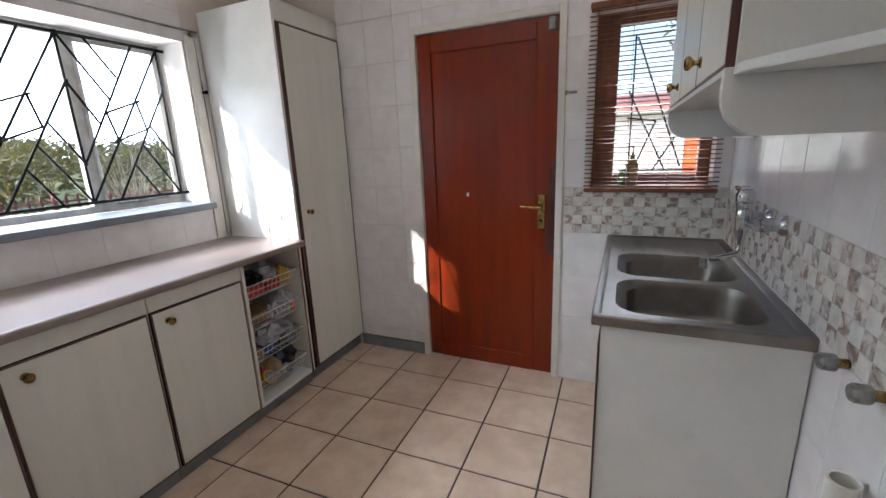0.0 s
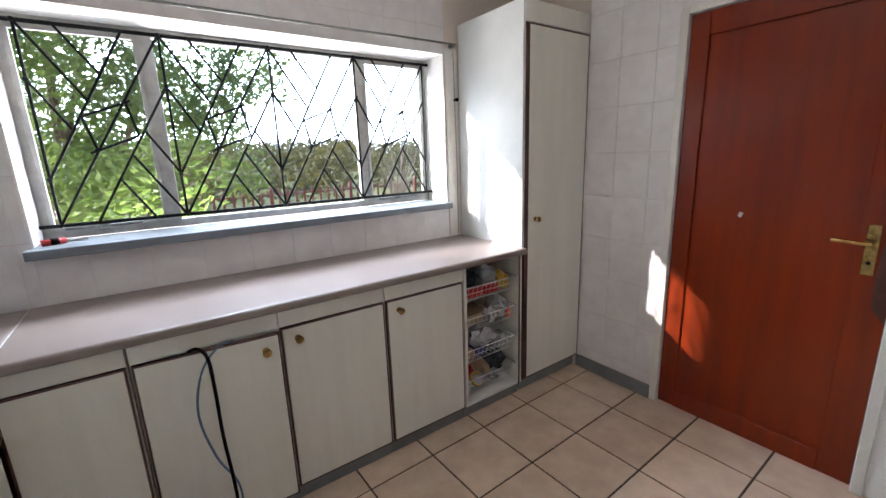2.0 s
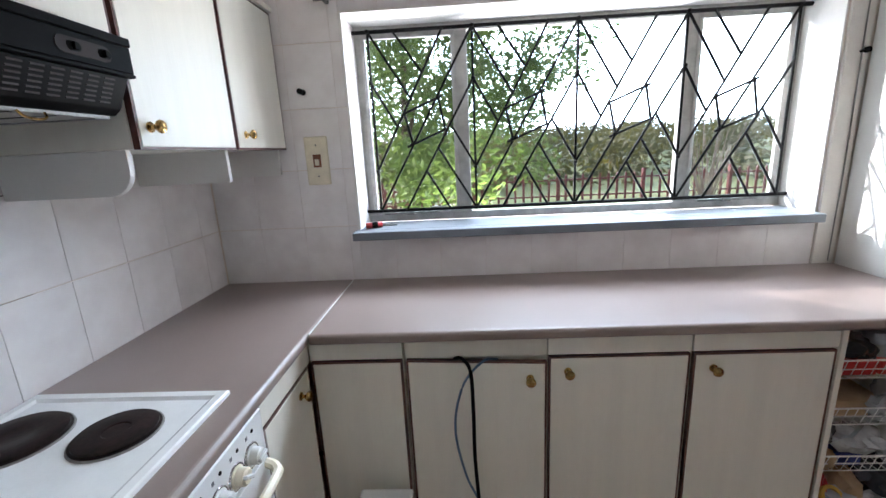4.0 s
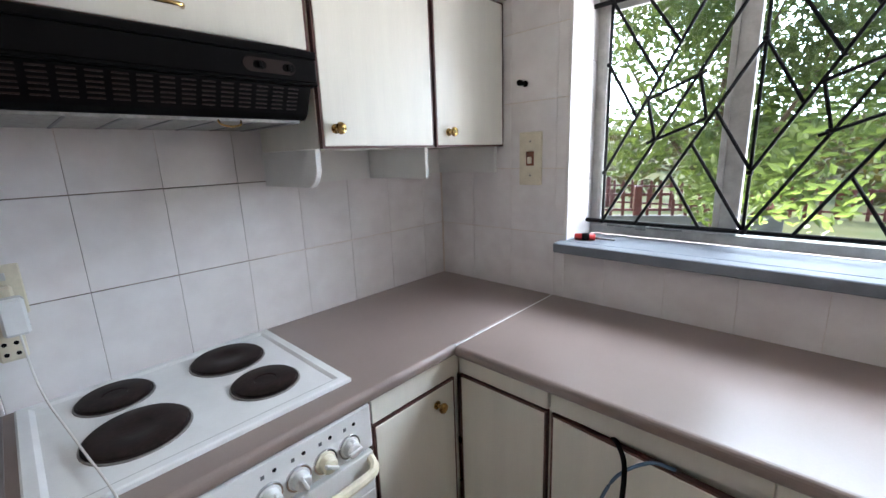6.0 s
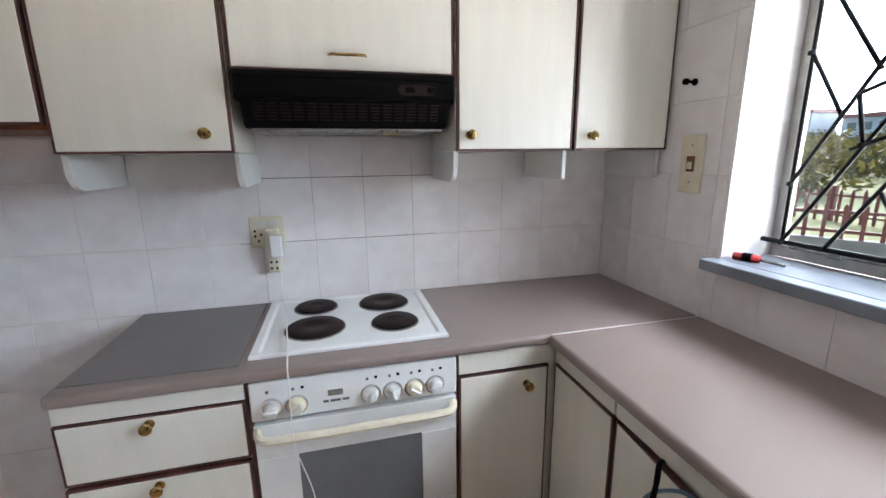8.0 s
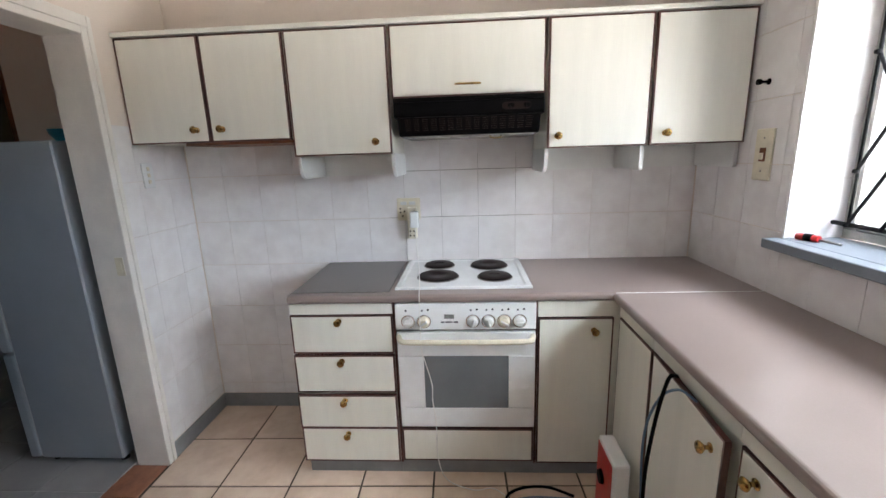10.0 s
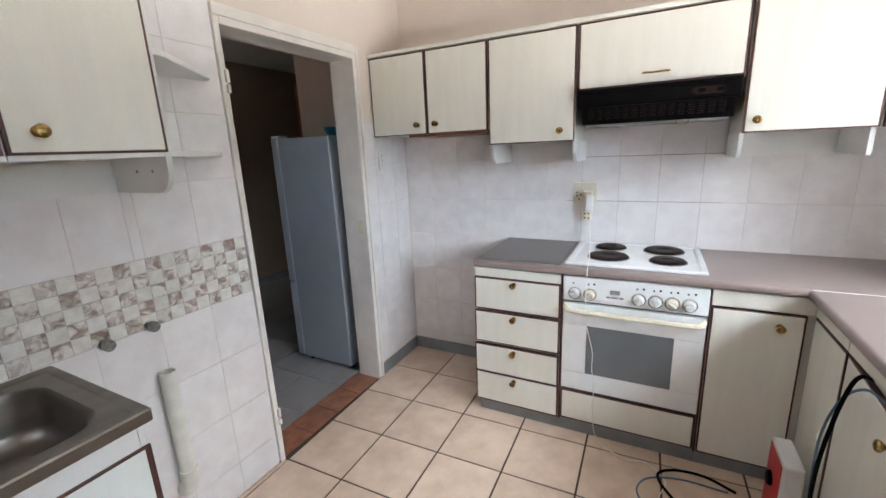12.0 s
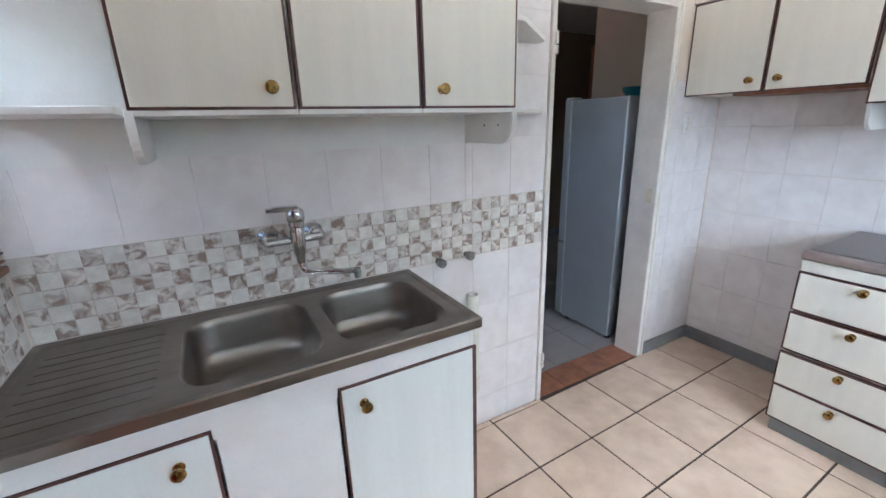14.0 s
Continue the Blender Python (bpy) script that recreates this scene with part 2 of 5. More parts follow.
def box(x0, y0, z0, x1, y1, z1, bevel=0.0, seg=1):
    return bm_box(bmesh.new(), x0, y0, z0, x1, y1, z1, bevel, seg)


def boxes(*rows, bevel=0.0):
    bm = bmesh.new()
    for r in rows:
        bm_box(bm, *r)
    if bevel:
        bmesh.ops.bevel(bm, geom=bm.edges[:], offset=bevel, segments=1, affect="EDGES")
    return bm


def prism(outline, axis, a, b, bevel=0.0):
    """An outline of 2D points drawn out along an axis from a to b."""
    bm = bmesh.new()
    def put(u, v, w):
        return {"x": (w, u, v), "y": (u, w, v), "z": (u, v, w)}[axis]
    lo = [bm.verts.new(put(u, v, a)) for u, v in outline]
    hi = [bm.verts.new(put(u, v, b)) for u, v in outline]
    n = len(outline)
    bm.faces.new(lo), bm.faces.new(hi[::-1])
    for i in range(n):
        bm.faces.new((lo[i], hi[i], hi[(i + 1) % n], lo[(i + 1) % n]))
    if bevel:
        bmesh.ops.bevel(bm, geom=bm.edges[:], offset=bevel, segments=1, affect="EDGES")
    bmesh.ops.recalc_face_normals(bm, faces=bm.faces)
    return bm


def lathe(profile, n=20, m=None):
    """Profile of (radius, height) turned round z."""
    bm = bmesh.new()
    rings = []
    for r, z in profile:
        rings.append([bm.verts.new((r * math.cos(2 * math.pi * i / n), r * math.sin(2 * math.pi * i / n), z)) for i in range(n)] if r > 1e-6 else [bm.verts.new((0, 0, z))])
    for p, q in zip(rings, rings[1:]):
        for i in range(n):
            vs = [p[i % len(p)], p[(i + 1) % len(p)], q[(i + 1) % len(q)], q[i % len(q)]]
            vs = list(dict.fromkeys(vs))
            if len(vs) > 2:
                bm.faces.new(vs)
    bmesh.ops.recalc_face_normals(bm, faces=bm.faces)
    for f in bm.faces:
        f.smooth = True
    if m is not None:
        bmesh.ops.transform(bm, matrix=m, verts=bm.verts)
    return bm


def tube(points, r, n=8, bm=None):
    """A round bar along the points."""
    bm = bm or bmesh.new()
    pts = [Vector(p) for p in points]
    rings = []
    for i, p in enumerate(pts):
        d = (pts[min(i + 1, len(pts) - 1)] - pts[max(i - 1, 0)]).normalized()
        side = d.cross((0, 0, 1) if abs(d.z) < 0.9 else (1, 0, 0)).normalized()
        up = side.cross(d)
        rings.append([bm.verts.new(p + r * (math.cos(2 * math.pi * k / n) * side + math.sin(2 * math.pi * k / n) * up)) for k in range(n)])
    for p, q in zip(rings, rings[1:]):
        for k in range(n):
            bm.faces.new((p[k], p[(k + 1) % n], q[(k + 1) % n], q[k])).smooth = True
    bm.faces.new(rings[0][::-1]), bm.faces.new(rings[-1])
    return bm


def smooth_line(points, steps=8):
    """A Catmull-Rom line through the points."""
    p = [Vector(q) for q in points]
    p = [2 * p[0] - p[1]] + p + [2 * p[-1] - p[-2]]
    out = []
    for i in range(1, len(p) - 2):
        for s in range(steps):
            t = s / steps
            out.append(0.5 * ((2 * p[i]) + (p[i + 1] - p[i - 1]) * t + (2 * p[i - 1] - 5 * p[i] + 4 * p[i + 1] - p[i + 2]) * t * t + (3 * p[i] - p[i - 1] - 3 * p[i + 1] + p[i + 2]) * t ** 3))
    return out + [p[-2]]


def mesh_of(name, bm, material):
    me = bpy.data.meshes.new(name)
    bmesh.ops.recalc_face_normals(bm, faces=bm.faces)
    for e in bm.edges:
        if len(e.link_faces) == 2 and e.calc_face_angle(0.0) > 0.6:
            e.smooth = False
    bm.to_mesh(me)
    bm.free()
    me.materials.append(material)
    return me


def thing(name, base, label, category, group="", kind=""):
    ob = new(name)
    ob.location = base
    ob.empty_display_size = 0.05
    BASE[ob.name] = Vector(base)
    return tagged(ob, label, category, group, kind)


def solid(name, bm, material, label, category="", group="", kind="", base=None):
    """A thing or a piece of the setting that is one mesh."""
    if base is None:
        bm.verts.ensure_lookup_table()
        lo = [min(v.co[k] for v in bm.verts) for k in range(3)]
        hi = [max(v.co[k] for v in bm.verts) for k in range(3)]
        base = ((lo[0] + hi[0]) / 2, (lo[1] + hi[1]) / 2, lo[2])
    bmesh.ops.translate(bm, vec=-Vector(base), verts=bm.verts)
    ob = new(name, mesh_of(name, bm, material))
    ob.location = base
    BASE[ob.name] = Vector(base)
    return tagged(ob, label, category, group, kind)


def part(name, bm, material, parent, label="", group="", kind=""):
    """One mesh, built in world places, under a thing or a part."""
    base = BASE[parent.name]
    bmesh.ops.translate(bm, vec=-base, verts=bm.verts)
    ob = new(name, mesh_of(name, bm, material))
    ob.parent = parent
    BASE[ob.name] = base
    return tagged(ob, label, "", group, kind)


def piece(name, me, parent, m, label=""):
    """A part on shared mesh data at a world pose."""
    ob = new(name, me)
    ob.parent = parent
    ob.matrix_basis = Matrix.Translation(-BASE[parent.name]) @ m
    BASE[ob.name] = BASE[parent.name]
    if label:
        ob["label"] = label
    return ob


KNOB = mesh_of("knob", lathe([(0.0, 0.0), (0.013, 0.0), (0.013, 0.003), (0.006, 0.006), (0.0055, 0.014), (0.011, 0.019), (0.0155, 0.024), (0.0165, 0.028), (0.014, 0.033), (0.008, 0.0355), (0.0, 0.0362)], 18), M["brass"])
TO_X = pose(0, 0, 0, 0, 90, 0)          # z axis to +x
TO_Y = pose(0, 0, 0, -90, 0, 0)         # z axis to +y
TO_MY = pose(0, 0, 0, 90, 0, 0)         # z axis to -y
TO_MX = pose(0, 0, 0, 0, -90, 0)

X1, Y1, TOP = 3.25, 2.738, 2.62         # room: x 0..X1, y 0..Y1
CTR = 0.915


def front(name, parent, face, way, u0, u1, z0, z1, knob=None, edge=True, thick=0.018, material="cream"):
    """A door or drawer front with a dark edging round it. face: the plane of its face; way: 'x' or 'y' axis of its normal with sign."""
    sgn = -1 if way[0] == "-" else 1
    axis = way[-1]
    b, e = face - sgn * thick, 0.0065 if edge else 0.0

    def bx(a0, a1, c0, c1, d0, d1, bev=0.0):
        lo, hi = min(d0, d1), max(d0, d1)
        return (lo, a0, c0, hi, a1, c1) if axis == "x" else (a0, lo, c0, a1, hi, c1)
    bm = box(*bx(u0 + e, u1 - e, z0 + e, z1 - e, b, face), 0.0015)
    ob = part(name, bm, M[material], parent)
    if edge:
        f2 = face - sgn * 0.0015
        part("edging", boxes(bx(u0, u0 + e, z0, z1, b, f2), bx(u1 - e, u1, z0, z1, b, f2), bx(u0 + e, u1 - e, z0, z0 + e, b, f2), bx(u0 + e, u1 - e, z1 - e, z1, b, f2)), M["edging"], ob, "dark varnished wood edging")
    if knob:
        u, z = knob
        spot = (face, u, z) if axis == "x" else (u, face, z)
        turn = {"x": TO_X, "-x": TO_MX, "y": TO_Y, "-y": TO_MY}[way]
        piece("knob", KNOB, ob, Matrix.Translation(spot) @ turn, "round brass knob")
    return ob

# ---- structure ----
WT = 0.0022                               # the tile bed lies this far behind the tile faces
WIN = (0.64, 2.60, 1.135, 2.03)           # window_1 opening: x0, x1, z0, z1
OUT = Y1 + 0.29                           # outer face of the window wall
W2 = (0.075, 0.635, 1.165, 2.03)          # window_2 opening in the door wall: y0, y1, z0, z1
DOOR = (0.815, 1.632, 2.042)              # red door: y0, y1, height
WAY = (0.525, 1.343, 2.015)               # doorway to the hall: x0, x1, height
HALL = -0.18                              # hall face of the sink wall

floor = solid("floor", box(-0.2, 0.0, -0.12, X1 + 0.2, Y1 + 0.2, -0.004), M["floor_grout"], "beige tiled kitchen floor with dark joints", "floor", kind="structure", base=(0, 0, 0))
hall_floor = solid("hall_floor", box(-2.2, -2.55, -0.12, 2.4, HALL, -0.004), M["grout"], "grey tiled hall floor beyond the doorway", "floor", kind="structure", base=(0, 0, 0))
threshold = solid("threshold", box(WAY[0], HALL, -0.12, WAY[1], 0.0, -0.003), M["floor_grout"], "terracotta tiled threshold strip in the doorway", "threshold", kind="structure", base=(0, 0, 0))
wall_stove = solid("wall_stove", box(-0.22, HALL, -0.12, -WT, OUT, TOP), M["plaster"], "plastered wall tiled behind the stove", "wall", kind="structure", base=(0, 0, 0))
a, b, c, d = WIN
wall_window = solid("wall_window", boxes((-WT, Y1 + WT, -0.12, a, OUT, TOP), (b, Y1 + WT, -0.12, X1 + WT, OUT, TOP), (a, Y1 + WT, -0.12, b, OUT, c), (a, Y1 + WT, d, b, OUT, TOP)), M["plaster"], "white tiled kitchen wall with a wide window", "wall", kind="structure", base=(0, 0, 0))
y0, y1, dh = DOOR
wall_door = solid("wall_door", boxes((X1 + WT, -WT, -0.12, X1 + 0.24, W2[0], TOP), (X1 + WT, W2[0], -0.12, X1 + 0.24, W2[1], W2[2]), (X1 + WT, W2[0], W2[3], X1 + 0.24, W2[1], TOP), (X1 + WT, W2[1], -0.12, X1 + 0.24, y0 - 0.03, TOP), (X1 + WT, y0 - 0.03, dh + 0.03, X1 + 0.24, y1 + 0.03, TOP), (X1 + WT, y1 + 0.03, -0.12, X1 + 0.24, OUT, TOP)), M["plaster"], "white tiled wall with a red door and a small window", "wall", kind="structure", base=(0, 0, 0))
wall_sink = solid("wall_sink", boxes((-WT, HALL, -0.12, WAY[0] - 0.03, -WT, TOP), (WAY[0] - 0.03, HALL, WAY[2] + 0.03, WAY[1] + 0.03, -WT, TOP), (WAY[1] + 0.03, HALL, -0.12, X1 + 0.24, -WT, TOP)), M["plaster"], "white tiled wall behind the sink with a doorway", "wall", kind="structure", base=(0, 0, 0))
solid("ceiling", box(-0.2, HALL, TOP, X1 + 0.24, OUT, TOP + 0.12), M["ceil"], "plain white kitchen ceiling", "ceiling", kind="structure", base=(0, 0, TOP))
solid("hall_ceiling", box(-2.2, -2.7, 2.5, 2.4, HALL - 0.002, 2.62), M["ceil"], "plain white hall ceiling", "ceiling", kind="structure", base=(0, 0, 2.5))
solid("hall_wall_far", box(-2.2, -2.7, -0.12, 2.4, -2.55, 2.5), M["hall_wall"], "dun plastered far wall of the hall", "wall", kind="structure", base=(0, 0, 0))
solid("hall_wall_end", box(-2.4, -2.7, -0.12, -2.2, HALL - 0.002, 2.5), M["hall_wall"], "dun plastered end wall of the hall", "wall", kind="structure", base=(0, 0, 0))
# the opening in this wall is out of view, added to light the hall
solid("hall_wall_east", boxes((2.4, -2.7, -0.12, 2.6, -2.1, 2.5), (2.4, -0.7, -0.12, 2.6, HALL - 0.002, 2.5), (2.4, -2.1, -0.12, 2.6, -1.45, 2.5), (2.4, -1.45, -0.12, 2.6, -0.7, 1.5), (2.4, -1.45, 2.05, 2.6, -0.7, 2.5)), M["hall_wall"], "dun plastered hall wall with an unseen opening added to light the hall", "wall", kind="structure", base=(0, 0, 0))
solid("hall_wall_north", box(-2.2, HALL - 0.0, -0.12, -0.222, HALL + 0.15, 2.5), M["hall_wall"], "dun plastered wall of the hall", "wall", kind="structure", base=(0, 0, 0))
solid("hall_wall_stub", box(-0.30, -1.12, -0.12, -0.16, HALL - 0.002, 2.5), M["plaster"], "cream plastered wall stub beside the fridge", "wall", kind="structure", base=(0, 0, 0))
solid("hall_baseboard", box(-2.2, -2.55, 0.0, 2.4, -2.535, 0.10, 0.003), M["skirting"], "dark grey hall skirting", "skirting", kind="structure")
# a wooden cupboard front stands open in the shade of the hall
solid("hall_door", box(-0.36, -1.165, 0.0, 0.0 - 0.17, -1.125, 2.06, 0.004), M["brown_frame"], "dark brown wooden door leaf in the hall", "door", kind="structure")

# grey skirting
solid("baseboard", boxes((0.0, 0.012, 0.0, 0.012, 0.735, 0.085), (0.0, 0.0, 0.0, 0.488, 0.012, 0.085), (X1 - 0.012, 1.68, 0.0, X1, 2.19, 0.082), bevel=0.002), M["skirting"], "grey painted skirting along the kitchen walls", "skirting", kind="structure")

# window reveal lining and sill
solid("window_reveal", boxes((a, Y1 + 0.001, c, a + 0.006, OUT - 0.08, d), (b - 0.006, Y1 + 0.001, c, b, OUT - 0.08, d), (a + 0.006, Y1 + 0.001, d - 0.006, b - 0.006, OUT - 0.08, d), bevel=0.001), M["reveal"], "white reveal of the kitchen window", "window reveal", kind="structure")
solid("window_sill", boxes((a - 0.015, Y1 - 0.062, c - 0.028, b - 0.005, Y1 - 0.001, c + 0.008), (a + 0.001, Y1 - 0.001, c - 0.0, b - 0.001, OUT - 0.08, c + 0.008), bevel=0.003), M["sill"], "grey painted sill under the kitchen window", "window sill", kind="structure")
solid("wall_trim", box(b + 0.006, Y1 - 0.010, CTR + 0.001, 2.695, Y1 + 0.003, 2.06, 0.003), M["door_frame"], "cream strip between window and tall cupboard", "trim", kind="structure")

# window_1: painted steel casement with three lights
FY = OUT - 0.075
win1 = thing("window_1", ((a + b) / 2, FY, c), "wide grey-white steel window with three lights", "window", kind="structure")
def bar_v(x, w, name="mullion"):
    part(name, box(x - w / 2, FY, c + 0.045, x + w / 2, FY + 0.035, d - 0.04, 0.003), M["frame_paint"], win1)
part("window_frame", boxes((a, FY, c + 0.008, b, FY + 0.04, c + 0.045), (a, FY, d - 0.04, b, FY + 0.04, d), (a, FY, c + 0.045, a + 0.035, FY + 0.04, d - 0.04), (b - 0.035, FY, c + 0.045, b, FY + 0.04, d - 0.04), bevel=0.003), M["frame_paint"], win1)
MUL = (1.125, 2.135)
for mx in MUL:
    bar_v(mx, 0.055)
edges_x = [a + 0.035, MUL[0] - 0.0275, MUL[0] + 0.0275, MUL[1] - 0.0275, MUL[1] + 0.0275, b - 0.035]
for k in (0, 2, 4):
    p = part("pane", box(edges_x[k], FY + 0.016, c + 0.045, edges_x[k + 1], FY + 0.020, d - 0.04), M["glass"], win1, "clear glass pane")
    p.visible_shadow = False
for sx in (edges_x[0], edges_x[4]):
    w = edges_x[1] - edges_x[0] if sx == edges_x[0] else edges_x[5] - edges_x[4]
    part("sash", boxes((sx, FY - 0.006, c + 0.045, sx + w, FY + 0.012, c + 0.065), (sx, FY - 0.006, d - 0.058, sx + w, FY + 0.012, d - 0.04), (sx, FY - 0.006, c + 0.065, sx + 0.018, FY + 0.012, d - 0.058), (sx + w - 0.018, FY - 0.006, c + 0.065, sx + w, FY + 0.012, d - 0.058), bevel=0.002), M["frame_paint"], win1)
    stay = part("window_stay", tube([(sx + 0.05, FY - 0.02, c + 0.05), (sx + 0.32, FY - 0.02, c + 0.052)], 0.006, 6), M["dull_metal"], win1, "metal casement stay")
    part("stay_pin", box(sx + 0.16, FY - 0.03, c + 0.04, sx + 0.20, FY - 0.008, c + 0.07, 0.003), M["dull_metal"], stay)

# burglar bars before the window: zigzag black iron
GY = FY - 0.045
grille = thing("burglar_bars", ((a + b) / 2, GY, c + 0.06), "black iron burglar bars in zigzag diamonds before the window", "burglar bars")
gz0, gz1 = 1.203, 1.992
for z, nm in ((gz0, "rail"), (gz1, "rail")):
    part(nm, tube([(0.645, GY, z), (2.62 - 0.026, GY, z)], 0.0085, 6), M["grille_black"], grille)
PITCH = 0.457
NX = [0.718 + PITCH * k for k in range(5)]
def gbar(p, q, dy=0.0):
    part("bar", tube([(p[0], GY - 0.010 + dy, p[1]), (q[0], GY - 0.010 + dy, q[1])], 0.0058, 6), M["grille_black"], grille)
gz = lambda f: gz0 + (gz1 - gz0) * f
for k in range(4):
    l, r = NX[k], NX[k + 1]
    w = r - l
    def lattice(u0, v0, u1, v1, dy=0.0):
        gbar((l + u0 * w, gz(v0)), (l + u1 * w, gz(v1)), dy)
    lattice(0.0, 0.0, 0.0, 1.0, 0.006)                         # upright at each node
    lattice(0.0, 0.24, 0.72, 1.0)                              # three long rising bars
    lattice(0.0, 0.0, 1.0, 1.0)
    lattice(0.27, 0.0, 1.0, 0.73)
    lattice(0.0, 1.0, 0.39, 0.63, 0.004)                       # falling bars, upper corner
    lattice(0.24, 1.0, 0.51, 0.77, 0.004)
    lattice(0.0, 0.73, 0.23, 0.49, 0.004)
    lattice(0.76, 0.49, 1.0, 0.25, 0.004)                      # falling bars, lower corner
    lattice(0.63, 0.36, 1.0, 0.0, 0.004)
    lattice(0.50, 0.23, 0.73, 0.0, 0.004)
    lattice(0.30, 0.555, 0.69, 0.645, -0.004)                  # small bent square in the middle
    lattice(0.32, 0.37, 0.71, 0.46, -0.004)
    lattice(0.31, 0.56, 0.38, 0.38, -0.002)
    lattice(0.65, 0.635, 0.71, 0.46, -0.002)
    for u, v in ((0.65, 0.635), (0.37, 0.385), (0.0, 0.24), (0.0, 0.73), (0.0, 0.0), (0.0, 1.0)):
        part("weld", lathe([(0, -0.009), (0.008, -0.006), (0.010, 0), (0.008, 0.006), (0, 0.009)], 8, Matrix.Translation((l + u * w, GY - 0.012, gz(v)))), M["grille_black"], grille)
gbar((NX[4], gz(0.0)), (NX[4], gz(1.0)), 0.006)

# curtain rail over the window
rail = thing("curtain_rail", (1.6, Y1 - 0.03, 2.06), "thin metal curtain rail above the kitchen window", "curtain rail")
part("rod", tube([(0.56, Y1 - 0.045, 2.062), (2.66, Y1 - 0.045, 2.075)], 0.006, 8), M["dull_metal"], rail)
for x in (0.60, 2.645):
    part("bracket", boxes((x - 0.008, Y1 - 0.05, 2.058, x + 0.008, Y1, 2.078), bevel=0.002), M["dull_metal"], rail)
hook = mesh_of("wall_hook", lathe([(0.0, 0), (0.012, 0), (0.012, 0.004), (0.005, 0.008), (0.005, 0.03), (0.011, 0.033), (0.011, 0.045), (0, 0.046)], 12), M["black"])
for x, z in ((0.462, 1.735), (2.662, 1.765)):
    o = new("curtain_hook", hook)
    o.matrix_basis = Matrix.Translation((x, Y1, z)) @ TO_MY
    tagged(o, "small dark metal hook on the tiled wall", "hook", "curtain hooks")
solid("cord", tube([(2.662, Y1 - 0.012, 2.05), (2.664, Y1 - 0.014, 1.77), (2.672, Y1 - 0.014, 1.3), (2.668, Y1 - 0.014, 0.93)], 0.0025, 6), M["dull_metal"], "thin cord hanging on the cream strip by the window", "cord")

# door_1: red panel door in a cream steel frame
y0, y1, dh = DOOR
door = thing("door_1", (X1, (y0 + y1) / 2, 0.012), "closed varnished red wooden door with one tall panel", "door", kind="structure")
DX = X1 + 0.008
st, tr, br = 0.115, 0.105, 0.10
part("stile", box(DX, y0, 0.012, DX + 0.04, y0 + st, dh, 0.003), M["door"], door)
part("stile", box(DX, y1 - st + 0.03, 0.012, DX + 0.04, y1, dh, 0.003), M["door"], door)
part("top_rail", box(DX + 0.0004, y0 + st, dh - tr, DX + 0.04, y1 - st + 0.03, dh, 0.002), M["door"], door)
part("bottom_rail", box(DX - 0.004, y0 + st, 0.012, DX + 0.04, y1 - st + 0.03, 0.012 + br, 0.003), M["door"], door)
part("panel", box(DX + 0.012, y0 + st, 0.012 + br, DX + 0.03, y1 - st + 0.03, dh - tr), M["door"], door)
hp = part("handle_plate", box(DX - 0.004, y0 + 0.056, 0.925, DX, y0 + 0.096, 1.125, 0.003), M["brass"], door, "aged brass door plate")
part("lever", tube([(DX - 0.004, y0 + 0.076, 1.055), (DX - 0.045, y0 + 0.076, 1.055), (DX - 0.052, y0 + 0.10, 1.056), (DX - 0.05, y0 + 0.185, 1.060)], 0.0085, 8), M["brass"], hp)
part("keyhole", lathe([(0, 0), (0.007, 0), (0.007, 0.002), (0, 0.002)], 10, Matrix.Translation((DX - 0.0045, y0 + 0.076, 0.975)) @ TO_MX), M["black"], hp)
part("worn_patch", prism([(y0 + 0.002, 0.74), (y0 + 0.045, 0.80), (y0 + 0.05, 0.93), (y0 + 0.035, 1.2), (y0 + 0.015, 1.32), (y0 + 0.002, 1.34)], "x", DX - 0.0008, DX + 0.001), M["soot"], door, "dark worn varnish round the lock")
part("chip", prism([(1.336, 1.105), (1.350, 1.112), (1.343, 1.133), (1.328, 1.128)], "x", DX + 0.0105, DX + 0.013), M["border_plain"], door, "small white chip in the panel")
part("door_stop", box(DX - 0.02, y0 + 0.012, dh - 0.075, DX, y0 + 0.05, dh - 0.012, 0.003), M["dull_metal"], door, "small metal catch at the top")
FW = 0.042
solid("door_frame_1", boxes((X1 - 0.012, y0 - FW, 0.0, X1 + 0.10, y0 - 0.004, dh + FW), (X1 - 0.012, y1 + 0.004, 0.0, X1 + 0.10, y1 + FW, dh + FW), (X1 - 0.012, y0 - 0.004, dh + 0.004, X1 + 0.10, y1 + 0.004, dh + FW), bevel=0.003), M["door_frame"], "cream painted steel frame of the red door", "door frame", kind="structure")
solid("door_latch", boxes((X1 - 0.008, 0.715, 1.650, X1, 0.775, 1.664), (X1 - 0.014, 0.765, 1.646, X1, 0.777, 1.668), bevel=0.002), M["dull_metal"], "small steel latch fixed to the wall tiles", "latch")

# doorway to the hall, cream frame with a deep jamb
x0, x1, wh = WAY
dfr = solid("door_frame_2", boxes((x0 - 0.03, HALL + 0.02, 0.0, x0, 0.012, wh + 0.03), (x1, HALL + 0.02, 0.0, x1 + 0.028, 0.012, wh + 0.03), (x0, HALL + 0.02, wh, x1, 0.012, wh + 0.03), (x0 - 0.052, -0.02, 0.0, x0 - 0.03, 0.016, wh + 0.075), (x0 - 0.03, -0.02, wh + 0.03, x1 + 0.028, 0.016, wh + 0.075), bevel=0.003), M["door_frame"], "cream painted steel frame of the open doorway", "door frame", kind="structure")
